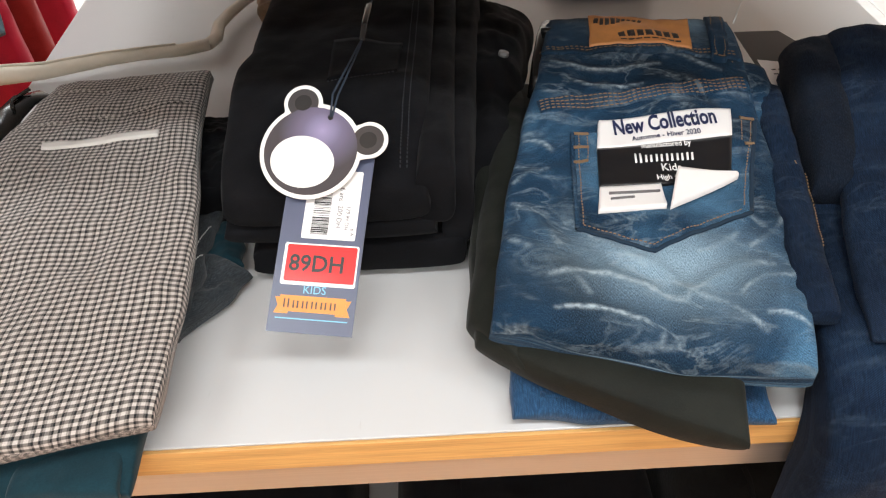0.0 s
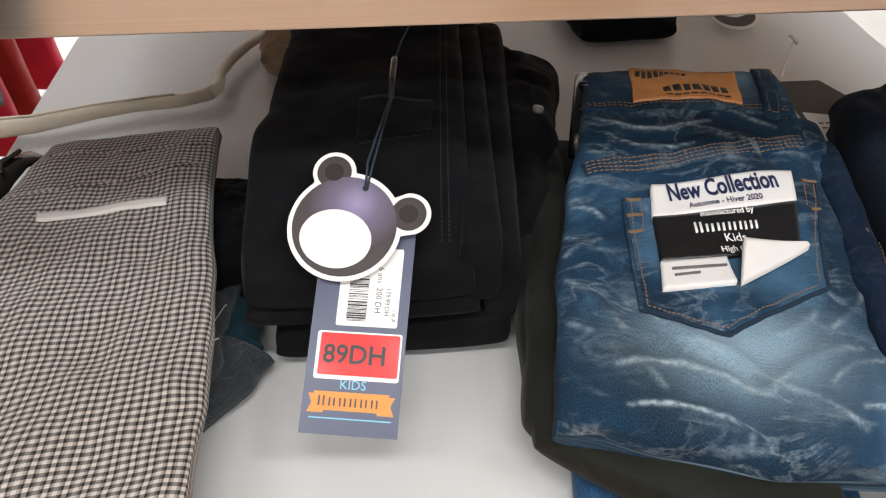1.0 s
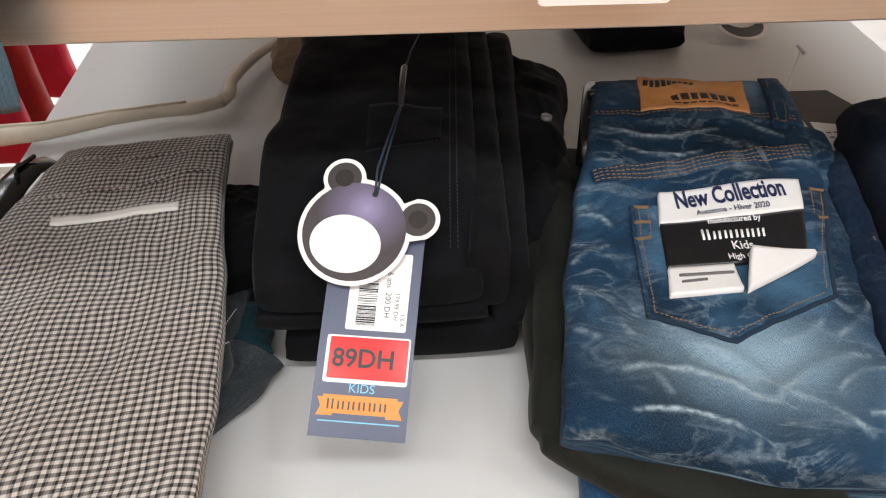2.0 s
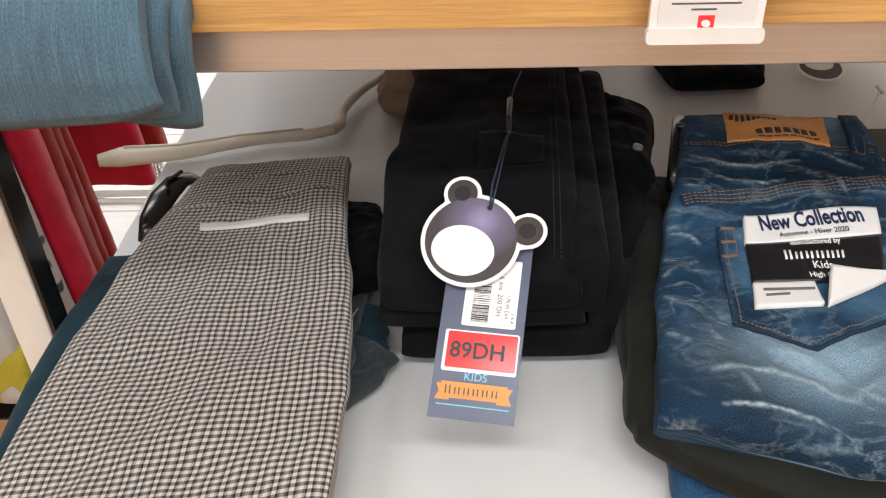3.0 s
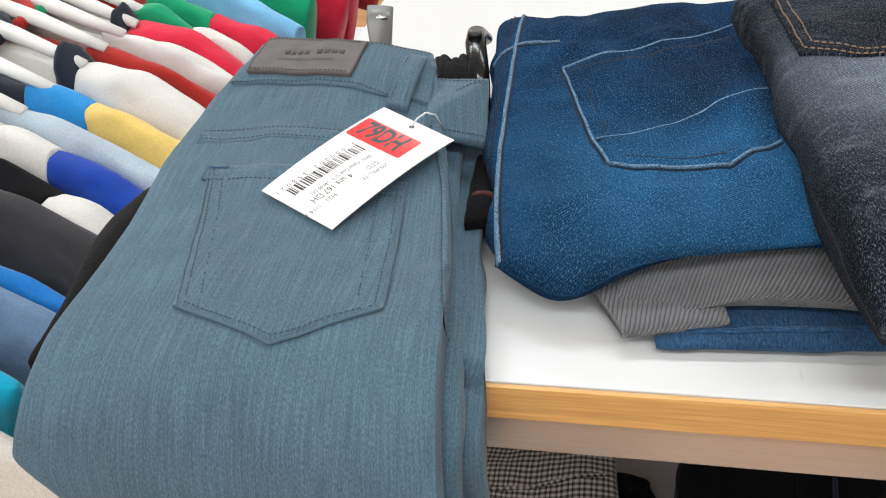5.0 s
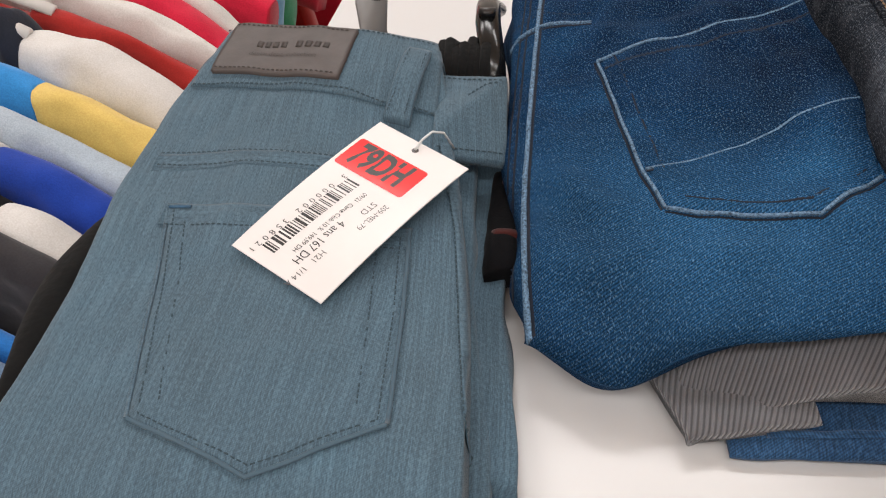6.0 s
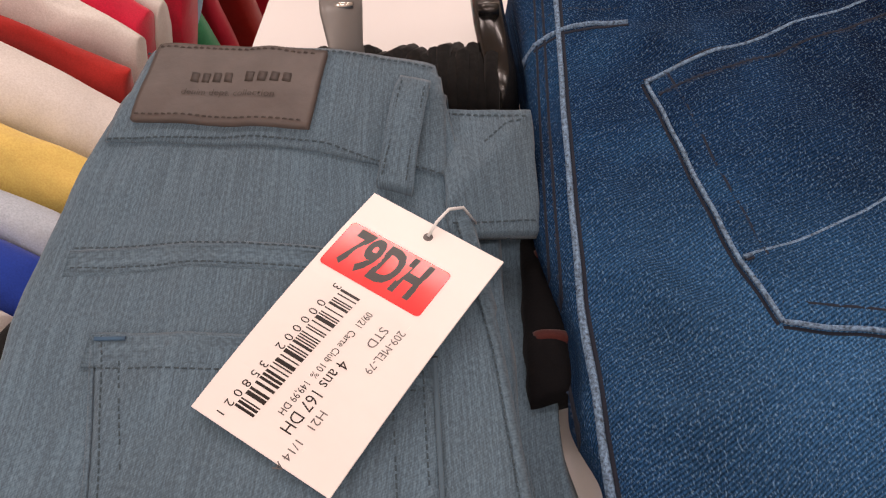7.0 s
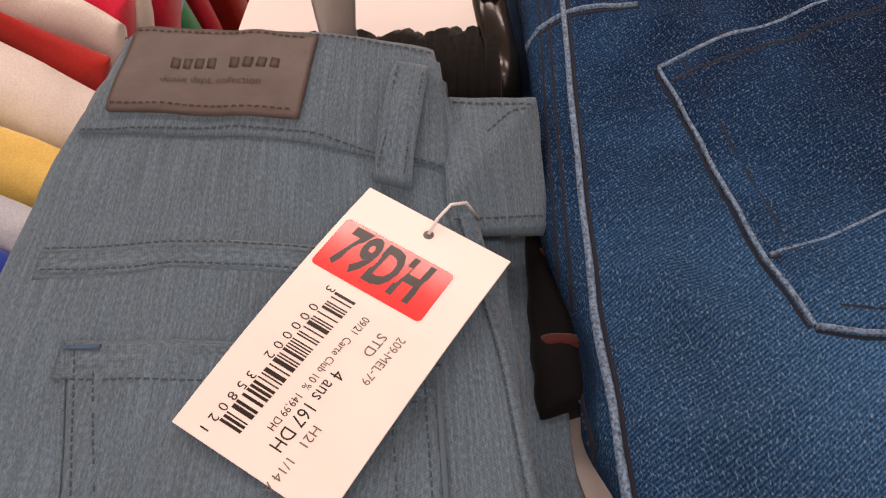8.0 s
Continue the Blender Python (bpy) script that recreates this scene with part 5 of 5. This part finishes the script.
floop = part("belt_loop", skin.panel(((.2317, .5545), (.2435, .5525), (.2535, .6060), (.2400, .6070)), .002, .0028, (10, 24), lambda u, v: .003 * math.sin(math.pi * v)), "faded_denim", fade)
part("loop_stitching", stack([skin.stitches([(.2338, .5560), (.2420, .6050)], .0026, .001, .0008, .0078), skin.stitches([(.2415, .5545), (.2510, .6045)], .0026, .001, .0008, .0078), skin.stitches([(.2322, .5560), (.2430, .5542)], .002, .0004, .0012, .0074)]), "thread_gold", floop)
part("side_stitching", stack([skin.stitches([(.2618, .5245), (.2570, .4900), (.2500, .4300), (.2350, .3856)], .0026, .001, .0008, .0012)]), "thread_gold", fade)
# paper label on the pocket
plabel = part("paper_label", skin.panel(((.1193, .4085), (.1640, .4105), (.1660, .4350), (.1246, .4321)), .0034, .0008, (20, 10), lambda u, v: .0015 * (1 - v), None, True), "card_white", fade, "torn white and black paper label")
part("label_black", skin.panel(((.1246, .4321), (.2150, .4370), (.2252, .4763), (.1300, .4707)), .0034, .0008, (40, 16), lambda u, v: .0004 * math.sin(9 * v + 3 * u), None, True), "card_black", plabel)
part("label_top", skin.panel(((.1300, .4707), (.2252, .4763), (.2315, .5030), (.1358, .4985)), .0036, .0009, (40, 12), None, None, True), "card_white", plabel)
part("torn_flap", skin.panel(((.1655, .4080), (.2190, .4370), (.2185, .4400), (.1770, .4395)), .0056, .0006, (24, 12), lambda u, v: .006 * v * (1 - u) + .002, None, True), "card_white", plabel)


def label_text(words, x, y, size, wide, turn=2.8, bold=.0001):
    """Lettering draped on the paper label: x, y is the start of the base line."""
    data = bpy.data.curves.new("letters", "FONT")
    data.body, data.size, data.resolution_u, data.offset = words, size, 3, bold
    tmp = bpy.data.objects.new("letters", data)
    me = bpy.data.meshes.new_from_object(tmp)
    bm = bmesh.new()
    bm.from_mesh(me)
    c, s = math.cos(radians(turn)), math.sin(radians(turn))
    for v in bm.verts:
        a, b = v.co.x * wide, v.co.y
        hit, nor = skin.soft(x + a * c + b * s * 0.9, y + a * s + b * c)
        v.co = hit + nor * .0050
    bpy.data.objects.remove(tmp)
    bpy.data.curves.remove(data)
    bpy.data.meshes.remove(me)
    return bm


part("label_heading", label_text("New Collection", .1442, .4838, .0205, .555, bold=.0006), "ink_navy", plabel, smooth=False)
part("label_season", label_text("Automne - Hiver 2020", .1560, .4765, .0064, .82), "ink_navy", plabel, smooth=False)
part("label_lettering", stack([label_text("manufactured by", .1605, .4680, .0064, .80), label_text("Kids", .1690, .4460, .0095, .85), label_text("High Qual", .1640, .4375, .0066, .85)]), "ink_white", plabel, smooth=False)
marks = [skin.panel(((x, y), (x + w, y + w * .07), (x + w + .001, y + h + w * .07), (x + .001, y + h)), .0046, .0004, (2, 2), None, None, True) for x, y, w, h in [(.1530 + .0072 * k + d, .4545 + .0005 * k, .0014, (.0085 if k == 0 else .0062)) for k in range(6) for d in (0, .0034)]]
part("label_mark", stack(marks), "ink_white", plabel)
part("label_small_print", stack([skin.panel(((.1290, y), (.1290 + w, y + .0015), (.1290 + w, y + .0029), (.1290, y + .0014)), .0046, .0003, (8, 1), lambda u, v: .0012, None, True) for y, w in ((.4235, .034), (.4180, .016))]), "ink_grey", plabel)

olive, _ = pants("olive_trousers", "dark olive satin-cotton trousers with a full rounded fold", ((.036, .340), (.178, .258), (.235, .56), (.070, .62)), lambda x, y: .6655 - .004 * smooth01(.30, .26, y), profile((.25, .694), (.30, .698), (.40, .700), (.60, .72)), "olive_cloth", nu=90, nv=90, px=4, py=5, wrinkle=.0035, size=15, seed=11,
                 bulge=lambda u, v: (-.008 * max(0, 1 - 2 * u) * math.sin(math.pi * v), -.010 * math.sin(math.pi * u) * (1 - v)))
part("rolled_fold", pad(((.030, .352), (.062, .316), (.105, .60), (.078, .62)), .664, profile((.31, .702), (.40, .706), (.62, .722)), 50, 90, 2.6, 4, None, .003, 20, 13), "olive_cloth", olive)
pants("blue_jeans", "mid-blue denim jeans at the bottom of the olive stack", ((.055, .302), (.208, .288), (.222, .52), (.070, .54)), LOW_Z + .0005, .667, "under_denim", px=6, py=5, wrinkle=.004, size=30)[0]["group"] = "jeans on the lower shelf"
under = bpy.data.objects["blue_jeans.002"]
part("side_seam", Skin(under.children[0]).strip([(.072, .312), (.13, .306), (.195, .300)], .0030, .0002, .0008), "under_denim", under)
hanger_clip("hanger_clip", "glossy black hanger clip beside faded jeans", [(.128, .646, .735), (.1215, .630, .748), (.114, .602, .752), (.107, .575, .745), (.101, .550, .728)], "plastic_black", .0085, .0050)
back_card = thing("swing_card", "dark swing card with a white printed label behind faded jeans", "swing card", (.32, .62, .715))
BC = Sheet((.296, .672, .716), (.340, .672, .716), (.296, .555, .712))
part("card", BC.outline([(0, 0), (.040, 0), (.058, .040), (.050, .110), (0, .110)], 0, .0006, None, 3), "card_black", back_card, smooth=False)
part("label", BC.outline([(.004, .050), (.050, .062), (.046, .110), (.002, .110)], .0006, .0003, None, 3), "sticker_white", back_card, smooth=False)
part("label_print", BC.bars([(.010 + .006 * k, .066 + .007 * j, .014 + .006 * k, .068 + .007 * j) for k in range(5) for j in range(5)], .0009), "ink_grey", back_card, smooth=False)
part("tag_pin", tube([(.262, .600, .760), (.272, .618, .768), (.282, .634, .772)], .0006, 6), "nylon", back_card)
part("pin_head", tube([(.2795, .637, .775), (.2850, .632, .770)], .0014, 8), "nylon", back_card)

# navy jeans draped over the lower shelf's edge


def over_low(p):
    over = .312 - p.y
    if over <= 0:
        return p
    r = max(.012, p.z - LOW_Z + .010)
    a = min(over / .045, 1.5)
    rest = max(0.0, over - .0675)
    return Vector((p.x, .312 - r * math.sin(a), p.z - r * (1 - math.cos(a)) - rest))


NAVY_TOP = profile((.28, .705), (.42, .712), (.58, .748), (.66, .748))
navy, navy_body = pants("navy_jeans", "dark navy denim jeans draped over the shelf edge", ((.226, .120), (.46, .120), (.470, .60), (.303, .588)), LOW_Z + .0008, NAVY_TOP, "navy_denim", nu=70, nv=110, px=6, py=9, bend=over_low, wrinkle=.004, size=17, seed=15,
                        bulge=lambda u, v: (-.026 * max(0, 1 - 2 * u) * math.exp(-((v - .36) / .24) ** 2), 0))
part("top_leg", pad(((.252, .304), (.45, .300), (.47, .60), (.334, .597)), .705, profile((.32, .716), (.45, .738), (.58, .768)), 60, 80, 4, 5, None, .005, 18, 17), "navy_denim", navy)
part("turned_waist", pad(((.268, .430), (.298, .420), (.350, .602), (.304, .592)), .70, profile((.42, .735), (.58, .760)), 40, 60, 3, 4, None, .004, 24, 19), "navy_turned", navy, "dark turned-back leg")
navy_leg = part("side_leg", pad(((.220, .322), (.244, .320), (.292, .555), (.266, .555)), .700, profile((.32, .718), (.45, .728), (.56, .738)), 40, 70, 3, 5, None, .004, 30, 23), "navy_denim", navy)
skin = Skin(navy_leg)
part("seam_stitching", stack([skin.stitches([(.2665, .4420), (.2620, .4120), (.2520, .3720)], .0026, .001, .0009, .0012), skin.stitches([(.2710, .4420), (.2665, .4120), (.2565, .3720)], .0026, .001, .0009, .0012)]), "thread_gold", navy)

# ---------------------------------------------------------------- lower shelf: at the back
hang = thing("clothes_hanger", "cream plastic clothes hanger lying on the lower shelf", "hanger", (-.25, .80, LOW_Z))
part("arm", tube([(-.430, .728, .664), (-.410, .735, .664), (-.351, .744, .664), (-.300, .764, .664), (-.268, .774, .664), (-.225, .779, .664), (-.200, .790, .664)], [.008, .0125, .010, .0085, .0085, .008, .0075], 12, .8), "plastic_cream", hang)
part("neck", tube([(-.2005, .7895, .664), (-.194, .804, .664), (-.196, .834, .664), (-.189, .862, .664), (-.176, .895, .664), (-.155, .930, .664)], [.0073, .007, .0065, .0065, .0065, .006], 12, .8), "plastic_cream", hang)
part("shoulder_rib", tube([(-.405, .736, .6745), (-.351, .744, .6725), (-.300, .764, .6712), (-.230, .779, .6705)], .0016, 6), "plastic_cream", hang)
pants("beige_top", "crumpled beige and brown knitted top", ((-.152, .825), (-.100, .815), (-.09, .92), (-.15, .93)), LOW_Z + .0005, .700, "beige_cloth", nu=40, nv=40, px=2.5, py=2.5, wrinkle=.012, size=45)[0]["category"] = "top"
pants("black_bag", "flat black cloth bundle at the back of the shelf", ((.185, .888), (.290, .893), (.32, .99), (.17, .99)), LOW_Z + .0005, .682, "black_cloth", nu=40, nv=40, px=4, py=4, wrinkle=.006, size=30)[0]["category"] = "bag"
ring = thing("round_tag", "round dark cardboard tag with a pale rim", "hang tag", (.37, .905, .67))
RG = Sheet((.335, .972, .672), (.41, .972, .672), (.335, .892, .655))
part("rim", RG.disc(.036, .038, .029, 0, .0006), "card_gloss", ring, smooth=False)
part("face", RG.disc(.036, .038, .0245, .0006, .0002), "card_dark", ring, smooth=False)
part("oval", RG.disc(.036, .032, .017, .0008, .0002, .013), "card_gloss", ring, smooth=False)

# ---------------------------------------------------------------- under the lower shelf
part("base_shelf", boxed(-.370, .33, .20, .52, 1.45, .222, bevel=.0008), "white_laminate", table, smooth=False)
pants("black_trousers", "black trousers in a low stack under the shelf", ((-.02, .34), (.20, .34), (.20, .62), (-.02, .62)), .2225, .45, "black_cloth", wrinkle=.006)
pants("black_trousers", "black trousers with pale side seam in a low stack", ((.21, .335), (.45, .335), (.45, .62), (.21, .62)), .2225, .47, "black_rib", wrinkle=.006)
pants("black_trousers", "black trousers in a low stack under the shelf", ((-.34, .34), (-.06, .34), (-.06, .62), (-.34, .62)), .2225, .44, "black_cloth", wrinkle=.006)

# ---------------------------------------------------------------- the clothes rail
RAIL_X, RAIL_Z = -.78, 1.03
rack = thing("clothes_rack", "steel clothes rail on two uprights beside the table", "clothes rack", (RAIL_X, .9, 0))
part("rail", tube([(RAIL_X, -.05, RAIL_Z), (RAIL_X, 1.75, RAIL_Z)], .0125, 14), "steel", rack)
for ry in (-.03, 1.73):
    part("upright", tube([(RAIL_X, ry, 0), (RAIL_X, ry, RAIL_Z)], .0125, 12), "steel", rack)
    part("foot", boxed(RAIL_X - .25, ry - .02, 0.0, RAIL_X + .25, ry + .02, .02, bevel=.004), "steel", rack)


def hanging(corners, thick, material, name, owner, m, seed, wrinkle=.004, n=(26, 30), px=5, py=6, bulge=None):
    """A hanging piece of cloth: corners in the upright plane, given as across and up."""
    bm = pad(corners, -thick, thick, n[0], n[1], px, py, None, wrinkle, 22, seed, bulge)
    bm.transform(m @ Matrix(((1, 0, 0, 0), (0, 0, -1, 0), (0, 1, 0, 0), (0, 0, 0, 1))))
    return part(name, bm, material, owner)


def shirt(y, label, body, sleeves, long_sleeve="", hem=-.60, turn=-5.0, drop=0.0, cuff="", collar="", fat=.019, swing=0.0, reach=1.0, flare=.21, sleeve_to=-.385, stripe="", panel="", split=.45, sleeve_from=-.105, tuck=0.0, hem_up=0.0, hem_in=0.0):
    """A short-sleeved shirt on its hanger; sleeves: colours from the shoulder outwards."""
    seed = y * 37.0
    r = random.Random(int(y * 1000))
    m = pose(RAIL_X, y, .945 + drop, 0, swing, turn + r.uniform(-3, 3))
    ob = thing("shirt", label, "shirt", m.translation, "shirts on the rail")

    def slopes(u, v):
        return 0, -.042 * abs(2 * u - 1) ** 1.2 * smooth01(.55, 1, v)
    hanging(((-flare, hem), (flare, hem), (.152, .0), (-.152, .0)), fat, body, "body", ob, m, seed, .006, (30, 40), 9, 9, slopes)
    spans = [(0, 1)] if len(sleeves) == 1 else [(0, split), (split, 1)]
    reach *= r.uniform(.93, 1.07)
    hump, fall = r.uniform(.004, .020), r.uniform(-.012, .012)
    for (a, b), colour in zip(spans, sleeves):
        top = lambda t: (.112 + .153 * t * reach, -.020 - (.030 * t + (.034 + fall) * t * t) * reach)
        bot = lambda t: (.125 + (.103 - hem_in) * t * reach, -.160 + hem_up * t - .035 * t * reach)
        arch = lambda u, v: (0, hump * math.sin(math.pi * u) * v)
        hanging((bot(a), bot(b), top(b), top(a)), fat * 1.12, colour, "sleeve", ob, m, seed + a, .006, (30, 30), 26 if len(spans) > 1 else 9, 2.6, arch)
        hanging(tuple((-x, z) for x, z in (bot(b), bot(a), top(a), top(b))), fat * 1.25, colour, "sleeve", ob, m, seed + a + 3, .004, (12, 12), 5, 5)
    if long_sleeve:
        hanging(((.186 - tuck, sleeve_to), (.266 - tuck, sleeve_to), (.258 - .4 * tuck, sleeve_from), (.165 - .4 * tuck, sleeve_from - .015)), fat * 1.4, long_sleeve, "lower_sleeve", ob, m, seed + 9, .005, (20, 30), 3, 6)
    if cuff:
        hanging(((.168, -.212), (.236, -.205), (.262, -.100), (.255, -.095)) if not long_sleeve else ((.184 - tuck, sleeve_to), (.268 - tuck, sleeve_to), (.267 - tuck, sleeve_to + .075), (.184 - tuck, sleeve_to + .075)), fat * 1.45, cuff, "cuff", ob, m, seed + 5, .001, (12, 8), 4, 4)
    if panel:
        hanging(((-flare - .012, hem - .004), (flare + .012, hem - .004), (flare * .93, -.20), (-flare * .93, -.20)), fat * 1.06, panel, "lower_panel", ob, m, seed + 8, .006, (26, 26), 9, 9)
    if stripe:
        hanging(((.183 - tuck, sleeve_to - .014), (.269 - tuck, sleeve_to - .014), (.269 - tuck, sleeve_to + .014), (.183 - tuck, sleeve_to + .014)), fat * 1.5, stripe, "cuff_stripe", ob, m, seed + 6, .001, (12, 8), 4, 4)
    pts = [m @ Vector((.058 * math.cos(q), .026 * math.sin(q), .006 + .010 * math.sin(q))) for q in (2 * math.pi * k / 18 for k in range(19))]
    part("collar", tube(pts, .0065, 8), collar or body, ob)
    hg = thing("clothes_hanger", "white plastic clothes hanger with steel hook on the rail", "hanger", m.translation, "hangers on the rail")
    part("arm_bar", tube([m @ Vector(p) for p in ((-.135, 0, -.024), (-.07, 0, .004), (-.02, 0, .022), (0, 0, .028), (.02, 0, .022), (.07, 0, .004), (.135, 0, -.024))], [.005, .0075, .008, .008, .008, .0075, .005], 10), "plastic_white", hg)
    lift = RAIL_Z - .945 - drop
    part("hook", tube([m @ Vector(p) for p in [(0, 0, .026), (0, 0, lift - .020)] + [(.014 * math.cos(radians(q)) , 0, lift + .003 + .014 * math.sin(radians(q))) for q in range(-60, 200, 26)]], .0018, 8), "steel", hg)
    return ob


RACKED = [
    (.474, "cream cotton tee with rolled sleeve hem", "shirt_cream", ["shirt_cream"], {"hem": -.64, "drop": .012, "reach": 1.60, "fat": .015, "hem_up": -.050, "hem_in": .045}),
    (.514, "dark navy long-sleeved tee with turquoise shoulders", "shirt_navy", ["shirt_turquoise"], {"long_sleeve": "shirt_navy", "sleeve_to": -.40, "fat": .013, "tuck": .040}),
    (.548, "denim-blue and white tee with slate sleeves", "shirt_denim", ["shirt_denim"], {"long_sleeve": "shirt_slate", "sleeve_to": -.36, "collar": "shirt_white", "fat": .013, "tuck": .085}),
    (.572, "azure blue tee with a long red body", "shirt_red", ["shirt_azure"], {"hem": -.57, "flare": .238, "fat": .014}),
    (.628, "charcoal tee with white and lemon sleeve ends", "shirt_charcoal", ["shirt_charcoal"], {"collar": "shirt_dull_red", "hem": -.47, "flare": .20, "panel": "black_cloth", "long_sleeve": "shirt_white", "sleeve_from": -.36, "sleeve_to": -.50, "cuff": "shirt_lemon", "stripe": "black_cloth", "fat": .015, "tuck": -.015}),
    (.672, "black tee with white sleeves", "black_cloth", ["black_cloth", "shirt_white"], {"flare": .250, "panel": "black_cloth", "split": .62, "fat": .026, "hem": -.48}),
    (.716, "white tee with royal blue sleeves", "shirt_white", ["shirt_white", "shirt_royal"], {"panel": "shirt_charcoal", "split": .42}),
    (.748, "white and pale blue tee", "shirt_pale_blue", ["shirt_pale_blue"], {"collar": "shirt_white", "panel": "shirt_dull_red", "fat": .017}),
    (.787, "navy tee with blue and yellow sleeves", "shirt_navy", ["shirt_sky", "shirt_yellow"], {"panel": "spotted_white", "split": .36, "flare": .245}),
    (.836, "white tee with navy shoulder caps", "shirt_white", ["shirt_navy", "shirt_white"], {"collar": "shirt_navy", "fat": .025, "split": .12, "panel": "shirt_red", "flare": .255}),
    (.872, "dull red tee with narrow sleeves", "shirt_dull_red", ["shirt_dull_red"], {"fat": .010}),
    (.900, "white tee with green collar", "shirt_white", ["shirt_white"], {"panel": "shirt_red", "fat": .012, "collar": "shirt_green"}),
    (.932, "bright red tee with navy and white yoke", "shirt_white", ["shirt_navy", "shirt_red"], {"collar": "shirt_navy", "fat": .022, "split": .1, "panel": "shirt_dull_red"}),
    (.965, "white printed cotton tee with green stripe", "shirt_white", ["shirt_green", "shirt_white"], {"panel": "shirt_dull_red", "fat": .014}),
    (1.0, "red tee with green panel", "shirt_dull_red", ["shirt_green", "shirt_red"], {"fat": .018}),
    (1.05, "light blue cotton tee", "shirt_light_blue", ["shirt_light_blue"], {"drop": .01, "hem": -.30}),
    (1.12, "green cotton tee", "shirt_green", ["shirt_green"], {"drop": .01, "hem": -.30}),
    (1.20, "red sports tee", "shirt_red", ["shirt_red"], {"drop": .0, "hem": -.58}),
    (1.30, "dull red long tee", "shirt_dull_red", ["shirt_red"], {"hem": -.58}),
    (1.42, "red cotton tee", "shirt_red", ["shirt_dull_red"], {"hem": -.58}),
]
for sy, what, bodyc, sleevec, more in RACKED:
    shirt(sy, what + " hanging on the rail", bodyc, sleevec, **more)

# side seams on the plainly stacked trousers
for plain_pair in [ob for ob in scene.objects if ob.type == "EMPTY" and ob.name.split(".")[0] in ("black_trousers", "brown_trousers", "olive_trousers", "petrol_trousers", "grey_jeans", "black_jeans") and len(ob.children) == 1]:
    cloth = plain_pair.children[0]
    xs = [v.co.x + cloth.location.x + plain_pair.location.x for v in cloth.data.vertices]
    ys = [v.co.y + cloth.location.y + plain_pair.location.y for v in cloth.data.vertices]
    x0, x1, y0, y1 = min(xs), max(xs), min(ys), max(ys)
    ridge = [(x0 + .24 * (x1 - x0), y0 + (y1 - y0) * k) for k in (.10, .5, .9)]
    part("side_seam", Skin(cloth).strip(ridge, .004, .0003, .0007), cloth.data.materials[0].name, plain_pair)

# white tiles beyond the orange floor
tile_mesh = finish("tile", boxed(-.198, -.198, -.004, .198, .198, .002, bevel=.002), "white_floor", False)
paving = tagged(new("pavement", finish("pavement", boxed(-2.2, 1.28, -.0038, 2.2, 3.3, -.0030), "wall_paint", False)), kind="structure")
for ti in range(10):
    for tj in range(5):
        piece = new("tile", tile_mesh)
        piece.location = (-2.0 + .4 * ti, 1.48 + .4 * tj, 0)
        piece.parent = paving
